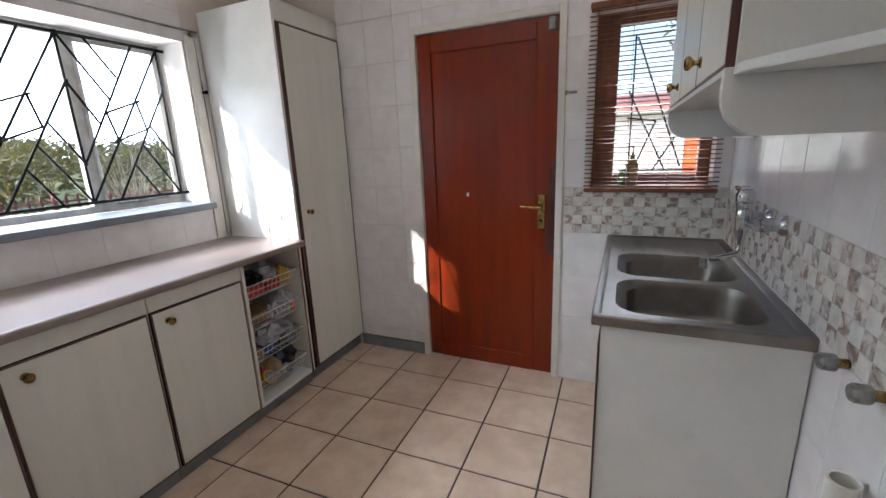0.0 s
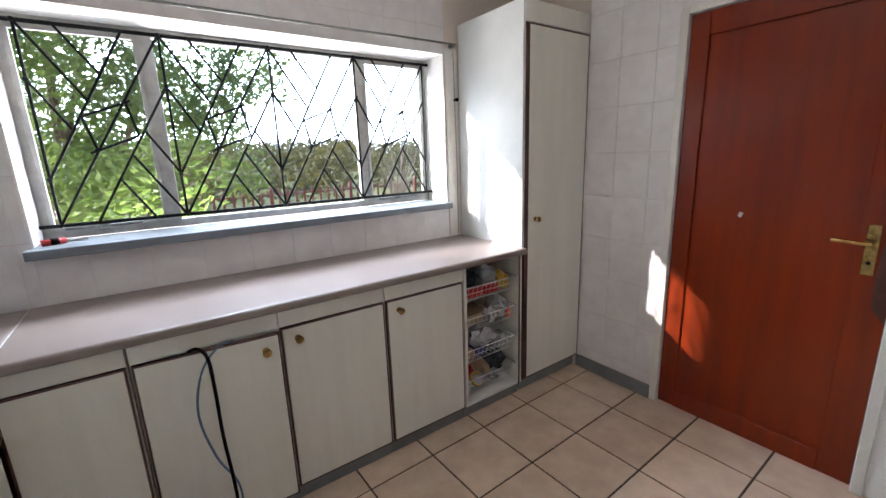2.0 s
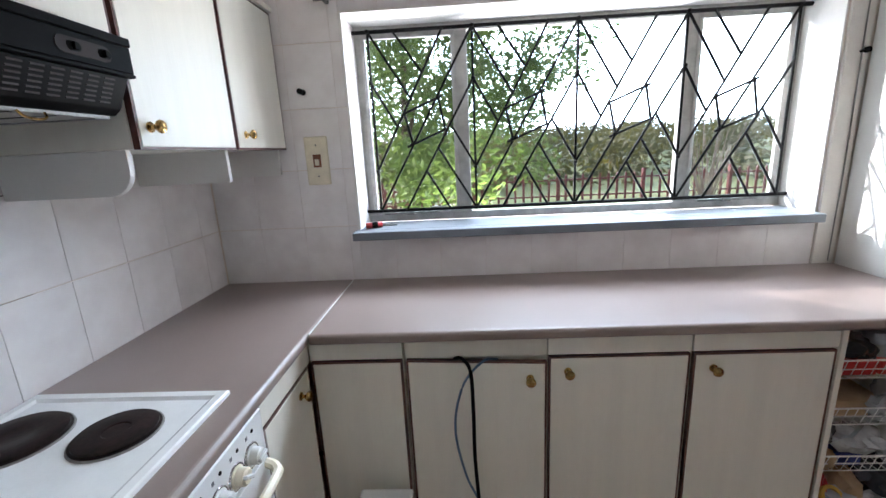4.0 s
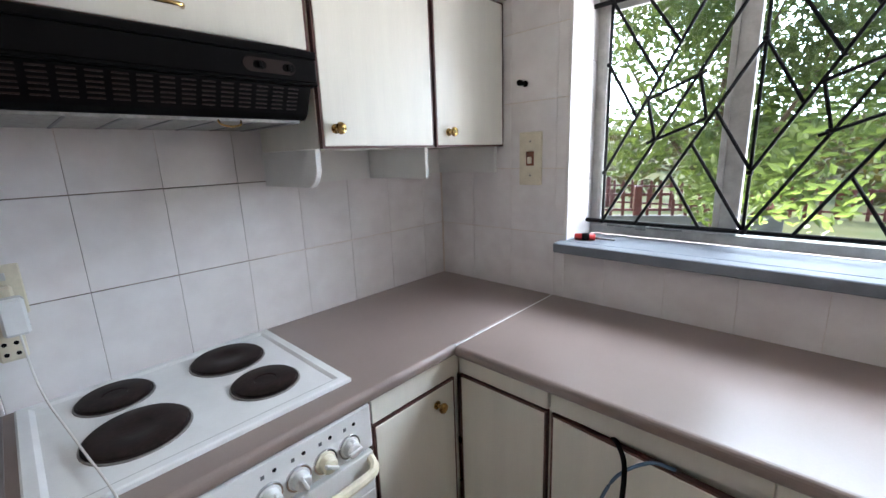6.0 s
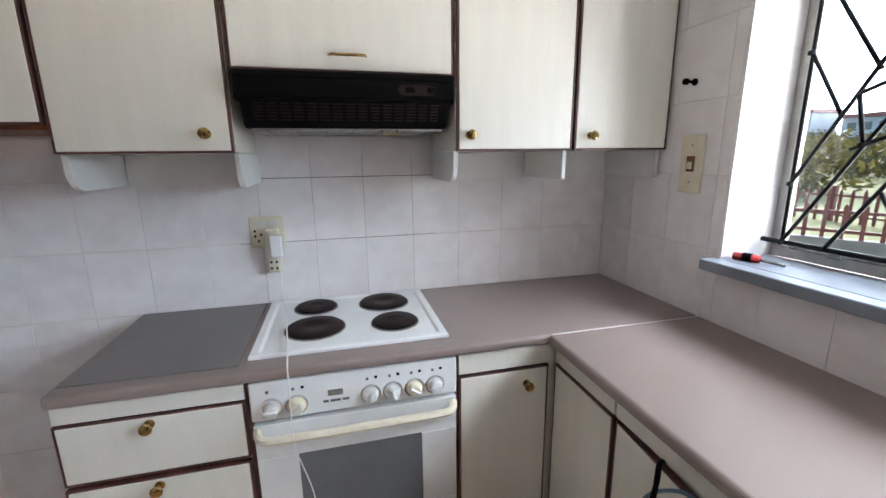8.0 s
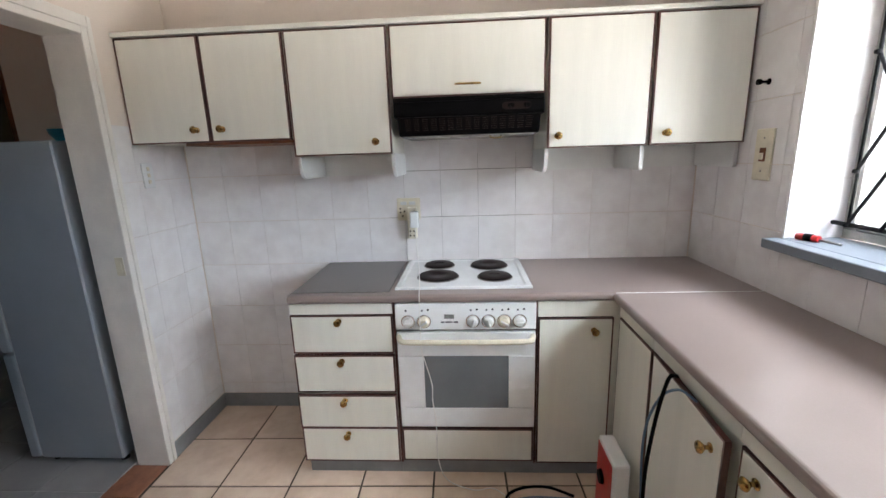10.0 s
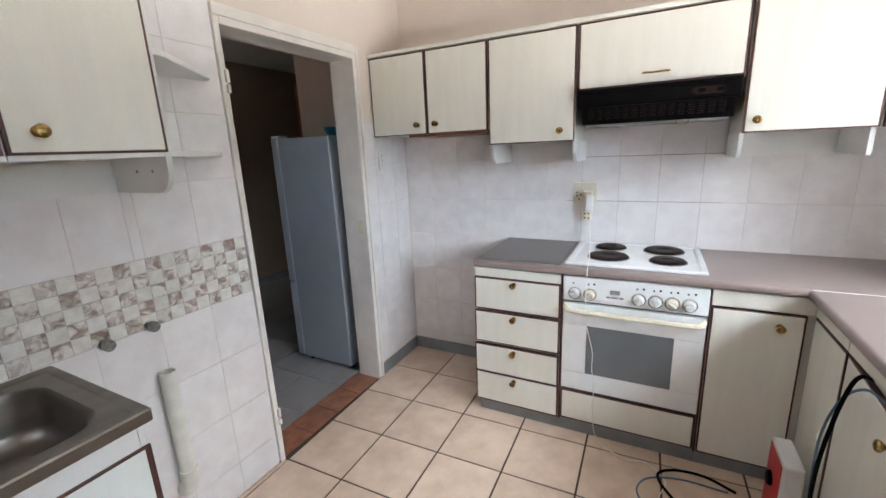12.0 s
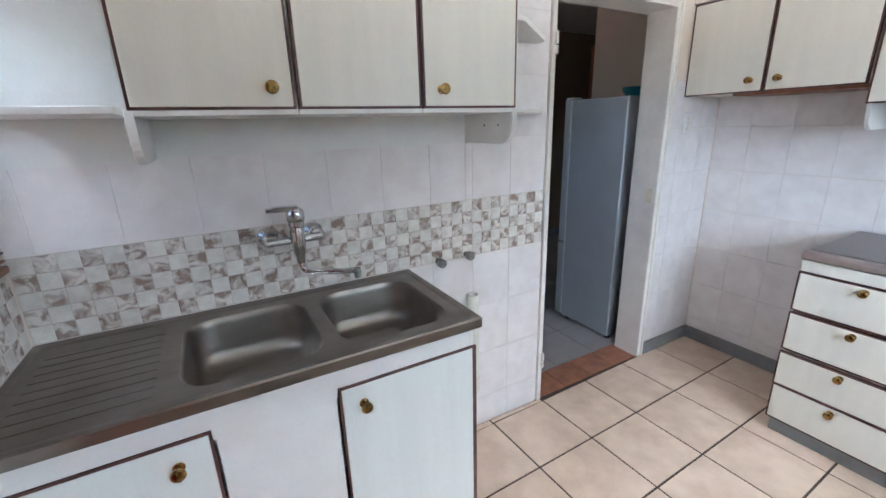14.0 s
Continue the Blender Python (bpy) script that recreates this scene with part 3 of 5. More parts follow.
part("strike_plate", boxes((x0 + 0.0, -0.05, 1.005, x0 + 0.003, -0.012, 1.09), (x0 + 0.003, -0.04, 1.02, x0 + 0.004, -0.024, 1.072)), M["ivory"], dfr, "pale painted strike plate")
for z in (1.80, 0.25):
    part("hinge", boxes((x1 - 0.004, -0.01, z - 0.045, x1 + 0.012, 0.024, z - 0.012), (x1 - 0.004, -0.01, z - 0.005, x1 + 0.012, 0.024, z + 0.045), bevel=0.003), M["door_frame"], dfr, "painted hinge leaf")

# window_2: brown wood casement behind a bamboo blind
wy0, wy1, wz0, wz1 = W2
win2 = thing("window_2", (X1 + 0.1, (wy0 + wy1) / 2, wz0), "small brown wooden window over the sink", "window", kind="structure")
FX = X1 + 0.10
part("window_frame", boxes((FX, wy0, wz0, FX + 0.06, wy0 + 0.055, wz1), (FX, wy1 - 0.11, wz0, FX + 0.06, wy1, wz1), (FX, wy0 + 0.055, wz0, FX + 0.06, wy1 - 0.11, wz0 + 0.06), (FX, wy0 + 0.055, wz1 - 0.06, FX + 0.06, wy1 - 0.11, wz1), bevel=0.004), M["brown_frame"], win2)
p = part("pane", box(FX + 0.028, wy0 + 0.055, wz0 + 0.06, FX + 0.032, wy1 - 0.11, wz1 - 0.06), M["glass"], win2, "clear glass pane")
p.visible_shadow = False
part("window_sill", box(X1 + 0.002, wy0 + 0.001, wz0 - 0.0, FX, wy1 - 0.001, wz0 + 0.01, 0.002), M["brown_frame"], win2)
bars2 = thing("burglar_bars", (FX + 0.09, 0.34, wz0), "black diagonal burglar bars outside the small window", "burglar bars")
for p, q in (((0.45, 1.22), (0.45, 1.93)), ((0.44, 1.92), (0.20, 1.26)), ((0.47, 1.66), (0.27, 1.24)), ((0.42, 1.26), (0.33, 1.50)), ((0.33, 1.50), (0.47, 1.52)), ((0.13, 1.6), (0.33, 1.24)), ((0.13, 1.24), (0.50, 1.24)), ((0.13, 1.93), (0.50, 1.93))):
    part("bar", tube([(FX + 0.085, *p), (FX + 0.085, *q)], 0.005, 6), M["grille_black"], bars2)
blind = thing("bamboo_blind", (X1 - 0.015, 0.355, 1.14), "lowered dark brown bamboo slat blind", "blind")
by0, by1, bz0, bz1 = 0.05, 0.662, 1.142, 2.055
part("head_rail", box(X1 - 0.035, by0, bz1 - 0.03, X1 - 0.002, by1, bz1, 0.004), M["brown_frame"], blind)
part("bottom_rail", box(X1 - 0.026, by0, bz0, X1 - 0.008, by1, bz0 + 0.02, 0.003), M["brown_frame"], blind)
nsl = 40
slat = mesh_of("slat", box(-0.006, by0 - 0.355, -0.0022, 0.006, by1 - 0.355, 0.0022), M["bamboo"])
for k in range(nsl):
    piece("slat", slat, blind, Matrix.Translation((X1 - 0.018, 0.355 + random.uniform(-0.003, 0.003), bz0 + 0.032 + (bz1 - bz0 - 0.07) * k / (nsl - 1) + random.uniform(-0.0015, 0.0015))) @ pose(0, 0, 0, 0, random.uniform(-22, 10), 0))
for y in (by0 + 0.05, by0 + 0.22, by1 - 0.20, by1 - 0.04):
    part("string", tube([(X1 - 0.018, y, bz0 + 0.01), (X1 - 0.018, y, bz1 - 0.02)], 0.0016, 5), M["bamboo"], blind)
sb = thing("soap_bottle", (FX - 0.035, 0.43, wz0 + 0.01), "amber pump soap bottle on the window sill", "bottle")
part("bottle_body", lathe([(0, 0), (0.026, 0), (0.03, 0.02), (0.03, 0.10), (0.02, 0.13), (0.012, 0.14), (0.012, 0.155), (0, 0.155)], 16, Matrix.Translation((FX - 0.035, 0.43, wz0 + 0.01))), M["soap"], sb)
part("pump", tube([(FX - 0.035, 0.43, wz0 + 0.165), (FX - 0.035, 0.43, wz0 + 0.21), (FX - 0.035, 0.46, wz0 + 0.205)], 0.006, 6), M["brown_frame"], sb)
gb = thing("dish_soap", (FX - 0.045, 0.478, wz0 + 0.01), "small green plastic bottle on the window sill", "bottle")
part("bottle_body", lathe([(0, 0), (0.02, 0), (0.022, 0.05), (0.012, 0.07), (0, 0.07)], 12, Matrix.Translation((FX - 0.045, 0.478, wz0 + 0.01))), M["green"], gb)

# ---- base cabinets under the window ----
FYB = 2.178                                # face of the doors
def carcass(parent, x0, y0, z0, x1, y1, z1, material="cream"):
    part("body", box(x0, y0, z0, x1, y1, z1, 0.001), M[material], parent)
for nm, u0, u1, knob in (("corner", 0.5775, 0.885, None), ("a", 0.900, 1.358, (1.305, 0.742)), ("b", 1.368, 1.818, (1.430, 0.748)), ("c", 1.830, 2.268, (1.892, 0.748))):
    cab = thing("base_cabinet", ((u0 + u1) / 2, 2.45, 0.0), ("cream base cabinet whose dark-edged door stands ajar" if nm == "a" else "cream kitchen base cabinet with a dark-edged door") if knob else "narrow cream corner base cabinet with a dark-edged door", "cabinet", "base cabinets under the window")
    carcass(cab, max(u0 - 0.006, 0.592), FYB + 0.019, 0.075, u1 + 0.004, Y1 - 0.012, 0.875)
    part("top_rail", box(max(u0 - 0.004, 0.577), FYB + 0.001, 0.808, u1 + 0.003, FYB + 0.018, 0.874, 0.001), M["cream"], cab)
    leaf = front("door", cab, FYB, "-y", u0, u1, 0.078, 0.800, knob)
    if nm == "a":                          # held a little open by the cables over its edge
        hinge = Vector((u0, FYB + 0.018, 0.0)) - BASE[cab.name]
        leaf.matrix_basis = Matrix.Translation(hinge) @ pose(0, 0, 0, 0, 0, -4.0) @ Matrix.Translation(-hinge)
    part("plinth", box(u0 - 0.006, FYB + 0.03, 0.0, u1 + 0.004, FYB + 0.045, 0.074), M["skirting"], cab, "grey painted plinth")

# open wire basket unit
bu = thing("basket_unit", (2.48, 2.45, 0.0), "open cream cabinet with four wire baskets", "cabinet")
part("side_panel", box(2.276, FYB, 0.078, 2.294, Y1 - 0.012, 0.874, 0.001), M["cream"], bu)
part("side_panel", box(2.672, FYB, 0.078, 2.698, Y1 - 0.012, 0.874, 0.001), M["cream"], bu)
part("bottom_panel", box(2.294, FYB, 0.078, 2.672, Y1 - 0.012, 0.098, 0.001), M["white"], bu)
part("back_panel", box(2.294, Y1 - 0.03, 0.098, 2.672, Y1 - 0.012, 0.874), M["white"], bu)
part("plinth", box(2.276, FYB + 0.03, 0.0, 2.698, FYB + 0.045, 0.077), M["skirting"], bu, "grey painted plinth")
part("edge_strip", box(2.672, FYB - 0.004, 0.078, 2.682, FYB, 0.874), M["edging"], bu)
def basket(z, h=0.075):
    bk = thing("wire_basket", (2.483, 2.42, z), "white coated wire pull-out basket", "basket", "wire baskets")
    xa, xb, ya, yb = 2.306, 2.66, FYB + 0.02, 2.60
    bm = bmesh.new()
    for zz, i in ((z, 0.02), (z + h * 0.5, 0.01), (z + h, 0.0)):
        tube([(xa + i, ya + i, zz), (xb - i, ya + i, zz), (xb - i, yb - i, zz), (xa + i, yb - i, zz), (xa + i, ya + i, zz)], 0.0022 if i else 0.0032, 5, bm)
    part("rim", bm, M["wire"], bk)
    bm = bmesh.new()
    for k in range(11):
        x = xa + 0.02 + (xb - xa - 0.04) * k / 10
        tube([(x, ya, z + h), (x, ya + 0.02, z), (x, yb - 0.02, z), (x, yb, z + h)], 0.0016, 4, bm)
    for k in range(7):
        y = ya + 0.02 + (yb - ya - 0.04) * k / 6
        tube([(xa, y, z + h), (xa + 0.02, y, z), (xb - 0.02, y, z), (xb, y, z + h)], 0.0016, 4, bm)
    part("wire_mesh", bm, M["wire"], bk, kind="stuff")
    for x in (2.296, 2.664):
        part("runner", box(x, ya, z + h - 0.006, x + 0.008, yb + 0.05, z + h + 0.004), M["dull_metal"], bk)
ZB = (0.135, 0.315, 0.500, 0.675)
for z in ZB:
    basket(z)
def lump(name, x, y, z, rx, ry, rz, material, label, category, amp=0.25, freq=9.0, sub=3):
    bm = bmesh.new()
    bmesh.ops.create_icosphere(bm, subdivisions=sub, radius=1.0)
    for v in bm.verts:
        n = noise.noise(v.co * freq * 0.3 + Vector((x * 31, y * 17, z * 23))) + 0.5 * noise.noise(v.co * freq * 0.8 + Vector((z * 11, x * 7, y * 5)))
        k = 1 + amp * n
        v.co = Vector((v.co.x * rx * k, v.co.y * ry * k, max(v.co.z, -0.8) * rz * k))
    lo = min(v.co.z for v in bm.verts)
    bmesh.ops.translate(bm, vec=(x, y, z - lo), verts=bm.verts)
    for f in bm.faces:
        f.smooth = True
    return solid(name, bm, M[material], label, category)
def plate(x, y, z, r, tilt=0, turn=0):
    bm = lathe([(0, 0.0), (r * 0.55, 0.0), (r, 0.018), (r, 0.021), (r * 0.55, 0.004), (0, 0.004)], 24, Matrix.Translation((x, y, z)) @ pose(0, 0, 0, tilt, 0, turn))
    solid("plate", bm, M["enamel"], "white plate lying in a wire basket", "plate", "plates in the baskets")
lump("plastic_bag", 2.40, 2.32, ZB[3] + 0.006, 0.085, 0.09, 0.062, "dark_bag", "crumpled dark blue plastic bag in a basket", "bag", 0.35)
lump("plastic_bag", 2.53, 2.33, ZB[3] + 0.006, 0.075, 0.09, 0.07, "bag", "crumpled clear plastic bag in a basket", "bag", 0.35)
lump("cloth", 2.60, 2.27, ZB[3] + 0.006, 0.045, 0.05, 0.055, "yellow", "folded yellow cloth in a basket", "cloth", 0.3)
solid("red_box", boxes((2.335, 2.225, ZB[3] + 0.004, 2.45, 2.30, ZB[3] + 0.055), bevel=0.004), M["red"], "red plastic tub in the top basket", "tub")
solid("red_box", boxes((2.46, 2.225, ZB[3] + 0.004, 2.56, 2.29, ZB[3] + 0.05), bevel=0.004), M["red"], "red plastic tub in the top basket", "tub")
solid("paper_bag", boxes((2.33, 2.24, ZB[2] + 0.004, 2.55, 2.44, ZB[2] + 0.062), bevel=0.018), M["card"], "brown paper parcel in a basket", "parcel")
lump("plastic_bag", 2.59, 2.28, ZB[2] + 0.006, 0.06, 0.07, 0.06, "bag", "crumpled white plastic bag in a basket", "bag", 0.45)
lump("plastic_bag", 2.45, 2.25, ZB[1] + 0.055, 0.08, 0.05, 0.05, "bag", "crumpled white plastic bag in a basket", "bag", 0.45)
plate(2.40, 2.32, ZB[1] + 0.076, 0.09, -6)
plate(2.56, 2.30, ZB[1] + 0.088, 0.085, 5, 30)
solid("blue_packet", boxes((2.36, 2.23, ZB[1] + 0.004, 2.47, 2.32, ZB[1] + 0.06), bevel=0.008), M["blue"], "dark blue packet in a basket", "packet")
lump("cup", 2.345, 2.235, ZB[1] + 0.004, 0.03, 0.03, 0.04, "card", "small brown bundle in a basket", "bundle", 0.15)
lump("plastic_bag", 2.58, 2.32, ZB[0] + 0.006, 0.075, 0.08, 0.085, "dark_bag", "black plastic bag in the bottom basket", "bag", 0.4)
lump("plastic_bag", 2.40, 2.26, ZB[0] + 0.006, 0.075, 0.06, 0.035, "bag", "crumpled clear plastic bag in the bottom basket", "bag", 0.45)
lump("cloth", 2.36, 2.30, ZB[0] + 0.02, 0.05, 0.06, 0.055, "red", "dark red cloth in the bottom basket", "cloth", 0.3)
lump("plastic_bag", 2.47, 2.44, ZB[3] + 0.006, 0.11, 0.07, 0.075, "bag", "crumpled pale blue plastic bag in the top basket", "bag", 0.4)
lump("sponge", 2.625, 2.235, ZB[3] + 0.004, 0.022, 0.02, 0.045, "yellow", "yellow sponge at the front of the top basket", "sponge", 0.2)
lump("plastic_bag", 2.50, 2.235, ZB[2] + 0.004, 0.045, 0.03, 0.04, "bag", "small clear bag in a basket", "bag", 0.5)
solid("orange_packet", boxes((2.625, 2.22, ZB[2] + 0.004, 2.645, 2.30, ZB[2] + 0.07), bevel=0.003), M["orange"], "orange packet standing in a basket", "packet")
lump("plastic_bag", 2.60, 2.26, ZB[1] + 0.004, 0.045, 0.05, 0.045, "bag", "crumpled clear plastic bag in a basket", "bag", 0.5)
lump("cloth", 2.47, 2.30, ZB[0] + 0.006, 0.06, 0.07, 0.06, "card", "brown crumpled paper in the bottom basket", "paper", 0.35)
lump("plastic_bag", 2.53, 2.235, ZB[0] + 0.004, 0.05, 0.03, 0.03, "bag", "clear plastic bag in the bottom basket", "bag", 0.5)
solid("yellow_tape", lathe([(0.03, 0), (0.042, 0), (0.042, 0.02), (0.03, 0.02), (0.03, 0)], 20, Matrix.Translation((2.385, 2.235, ZB[0] + 0.05)) @ pose(0, 0, 0, 50, 10, 0)), M["yellow"], "yellow ring of tape in the bottom basket", "tape")

# tall cupboard
TX0, TF = 2.70, 2.183
tc = thing("tall_cupboard", (2.975, 2.46, 0.0), "tall cream cupboard with one long door", "cupboard")
part("side_panel", box(TX0, TF, CTR - 0.03, TX0 + 0.018, Y1 - 0.012, 2.19, 0.001), M["white"], tc)
part("body", box(TX0 + 0.0185, TF + 0.019, 0.08, X1 - 0.001, Y1 - 0.012, 2.188), M["cream"], tc)
part("edge_strip", boxes((TX0 + 0.020, TF - 0.001, 0.082, TX0 + 0.034, TF + 0.018, 2.08)), M["edging"], tc, "chipped dark wood edge strip")
part("fascia", box(TX0 + 0.0185, TF, 2.085, X1 - 0.002, TF + 0.018, 2.19, 0.001), M["cream"], tc)
front("door", tc, TF - 0.002, "-y", TX0 + 0.042, X1 - 0.008, 0.085, 2.08, (TX0 + 0.105, 1.065))
part("plinth", box(TX0 + 0.02, TF + 0.03, 0.0, X1 - 0.013, TF + 0.045, 0.079), M["skirting"], tc, "grey painted plinth")

# worktops with rounded front edge
def worktop_profile(u_front, u_back, z1, t=0.036, r=0.014):
    pts = [(u_back, z1), (u_back, z1 - t)]
    s = 1 if u_front > u_back else -1
    for k in range(5):
        an = math.pi / 2 * k / 4
        pts.append((u_front - s * r * (1 - math.sin(an)), z1 - t + r * (1 - math.cos(an))))
    for k in range(5):
        an = math.pi / 2 * k / 4
        pts.append((u_front - s * r * (1 - math.cos(an)), z1 - r * (1 - math.sin(an))))
    return pts
CF = 2.140
solid("worktop", prism(worktop_profile(CF, Y1 - 0.001, CTR), "x", 0.597, TX0 - 0.0005), M["counter"], "mauve brown laminate worktop under the window", "worktop")
solid("worktop", prism(worktop_profile(0.592, 0.001, CTR), "y", 0.752, Y1 - 0.001), M["counter"], "mauve brown laminate worktop beside the stove", "worktop")
solid("worktop_joint", box(0.5925, CF + 0.012, CTR - 0.01, 0.5965, Y1 - 0.002, CTR + 0.0015), M["enamel"], "pale metal strip where the two worktops meet", "joint strip")
solid("worktop_sheet", box(0.012, 0.762, CTR + 0.0004, 0.548, 1.196, CTR + 0.004, 0.001), M["mat_grey"], "dark grey sheet laid on the worktop beside the hob", "sheet")

# ---- stove run ----
FXB = 0.575
dw = thing("drawer_cabinet", (0.29, 0.97, 0.0), "cream cabinet with four dark-edged drawers", "cabinet")
part("body", box(0.012, 0.752, 0.075, FXB - 0.019, 1.208, 0.875, 0.001), M["cream"], dw)
part("top_rail", box(FXB - 0.018, 0.752, 0.826, FXB, 1.208, 0.874, 0.001), M["cream"], dw)
part("plinth", box(0.50, 0.756, 0.0, FXB - 0.03, 1.208, 0.074), M["skirting"], dw, "grey painted plinth")
for z0, z1, dx in ((0.640, 0.820, 0.0), (0.447, 0.630, 0.004), (0.268, 0.436, 0.012), (0.084, 0.264, 0.006)):
    front("drawer", dw, FXB + dx, "x", 0.748, 1.206, z0, z1, (0.968, z1 - 0.026 if z1 > 0.3 else z1 - 0.03))
    # dark strip stands in for the shade in the slit below each front
    part("drawer_gap", box(FXB - 0.0185, 0.76, z0 - 0.008, FXB - 0.012, 1.20, z0 - 0.001), M["edging"], dw)
oc = thing("oven_housing", (0.29, 1.525, 0.0), "cream oven housing with a low drawer", "cabinet")
part("body", boxes((0.012, 1.209, 0.075, FXB - 0.004, 1.219, 0.875), (0.012, 1.829, 0.075, FXB - 0.004, 1.837, 0.875), (0.012, 1.219, 0.075, FXB - 0.025, 1.829, 0.262)), M["edging"], oc)
front("drawer", oc, FXB, "x", 1.222, 1.824, 0.088, 0.255)
part("plinth", box(0.50, 1.209, 0.0, FXB - 0.03, 1.837, 0.074), M["skirting"], oc, "grey painted plinth")
ov = thing("oven", (0.29, 1.525, 0.268), "white built-in electric oven with a grey glass door", "oven")
OX = FXB + 0.008
part("body", box(0.05, 1.222, 0.270, FXB - 0.02, 1.828, 0.874), M["dull_metal"], ov)
cp = part("control_panel", box(FXB - 0.019, 1.221, 0.752, OX, 1.829, 0.874, 0.004), M["enamel"], ov)
dial = mesh_of("dial", lathe([(0, 0), (0.027, 0), (0.027, 0.003), (0.021, 0.006), (0.0195, 0.024), (0.015, 0.028), (0, 0.029)], 22), M["ivory"])
pale_dial = dial.copy()
pale_dial.materials[0] = M["pale_plastic"]
grip = mesh_of("grip", box(-0.0045, -0.0185, 0.022, 0.0045, 0.0185, 0.034, 0.002), M["pale_plastic"])
ring = mesh_of("dial_ring", lathe([(0.022, 0), (0.031, 0), (0.030, 0.0035), (0.022, 0.0035), (0.022, 0)], 22), M["chrome"])
dot = mesh_of("pilot_lamp", lathe([(0, 0), (0.005, 0), (0.004, 0.002), (0, 0.003)], 10), M["black"])
for k, y in enumerate((1.277, 1.347, 1.558, 1.625, 1.692, 1.758)):
    m = Matrix.Translation((OX, y, 0.792)) @ TO_X
    piece("dial", dial if k in (1, 4) else pale_dial, cp, m @ pose(0, 0, 0, 0, 0, 37 * k), "ivory oven dial" if k in (1, 4) else "pale grey oven dial")
    piece("grip", grip, cp, m @ pose(0, 0, 0, 0, 0, 37 * k))
    piece("dial_ring", ring, cp, m)
    if k:
        piece("pilot_lamp", dot, cp, Matrix.Translation((OX, y + 0.018, 0.845)) @ TO_X)
    part("dial_mark", boxes((OX - 0.0002, y - 0.012, 0.838, OX + 0.0006, y - 0.004, 0.847)), M["ink"], cp)
part("badge", boxes((OX, 1.435, 0.805, OX + 0.0015, 1.478, 0.824)), M["filter"], cp, "plain grey maker's badge")
part("printing", boxes((OX, 1.420, 0.785, OX + 0.0008, 1.436, 0.7925), (OX, 1.440, 0.785, OX + 0.0008, 1.470, 0.7925), (OX, 1.475, 0.785, OX + 0.0008, 1.495, 0.7925)), M["ink"], cp, "line of small grey printing")
od = part("oven_door", boxes((FXB - 0.017, 1.223, 0.274, OX, 1.827, 0.372), (FXB - 0.017, 1.223, 0.628, OX, 1.827, 0.740), (FXB - 0.017, 1.223, 0.3725, OX, 1.338, 0.6275), (FXB - 0.017, 1.712, 0.3725, OX, 1.827, 0.6275), bevel=0.002), M["enamel"], ov)
part("oven_window", box(FXB - 0.012, 1.338, 0.372, OX - 0.0015, 1.712, 0.628), M["oven_glass"], od, "smoked grey glass window")
part("oven_handle", tube(smooth_line([(OX - 0.002, 1.232, 0.722), (OX + 0.03, 1.245, 0.716), (OX + 0.042, 1.29, 0.714), (OX + 0.042, 1.525, 0.713), (OX + 0.042, 1.76, 0.714), (OX + 0.03, 1.805, 0.716), (OX - 0.002, 1.818, 0.722)], 5), 0.0125, 8), M["ivory"], od, "long ivory bar handle")
cn = thing("base_cabinet", (0.29, 2.0, 0.0), "cream corner base cabinet beside the oven with a brass knob", "cabinet", "base cabinets at the stove")
part("body", box(0.012, 1.838, 0.075, FXB - 0.019, 2.19, 0.875), M["cream"], cn)
part("top_rail", box(FXB - 0.018, 1.838, 0.806, FXB, 2.178, 0.874, 0.001), M["cream"], cn)
front("door", cn, FXB, "x", 1.840, 2.157, 0.080, 0.798, (2.075, 0.742))
part("plinth", box(0.50, 1.838, 0.0, FXB - 0.03, 2.20, 0.074), M["skirting"], cn, "grey painted plinth")

# hob
hob = thing("hob", (0.27, 1.52, CTR), "white enamel electric hob with four dark plates", "hob")
hx0, hx1, hy0, hy1 = 0.022, 0.518, 1.216, 1.822
def ring_plate(rows):
    bm = bmesh.new()
    loops = []
    for (x0, x1, y0, y1, z) in rows:
        loops.append([bm.verts.new(v) for v in ((x0, y0, z), (x1, y0, z), (x1, y1, z), (x0, y1, z))])
    for p, q in zip(loops, loops[1:]):
        for i in range(4):
            bm.faces.new((p[i], p[(i + 1) % 4], q[(i + 1) % 4], q[i]))
    bm.faces.new(loops[-1])
    return bm
part("top_plate", ring_plate([(hx0, hx1, hy0, hy1, CTR + 0.0005), (hx0, hx1, hy0, hy1, CTR + 0.010), (hx0 + 0.004, hx1 - 0.004, hy0 + 0.004, hy1 - 0.004, CTR + 0.013), (hx0 + 0.022, hx1 - 0.022, hy0 + 0.024, hy1 - 0.024, CTR + 0.013), (hx0 + 0.032, hx1 - 0.032, hy0 + 0.034, hy1 - 0.034, CTR + 0.008)]), M["enamel"], hob)
for x, y, r in ((0.345, 1.398, 0.093), (0.135, 1.392, 0.074), (0.150, 1.652, 0.090), (0.360, 1.668, 0.076)):
    hpz = Matrix.Translation((x, y, CTR + 0.008))
    hpl = part("hotplate", lathe([(r + 0.006, 0.0), (r + 0.005, 0.004), (r, 0.005), (r, 0.0095), (r - 0.003, 0.0115), (r * 0.36, 0.0112), (r * 0.33, 0.0094), (r * 0.04, 0.0092), (0.0, 0.0090)], 36, hpz), M["plate_iron"], hob, "dark cast iron hotplate")
    part("trim_ring", lathe([(r + 0.001, 0.0), (r + 0.009, 0.0), (r + 0.008, 0.003), (r + 0.001, 0.004)], 36, hpz), M["filter"], hpl)

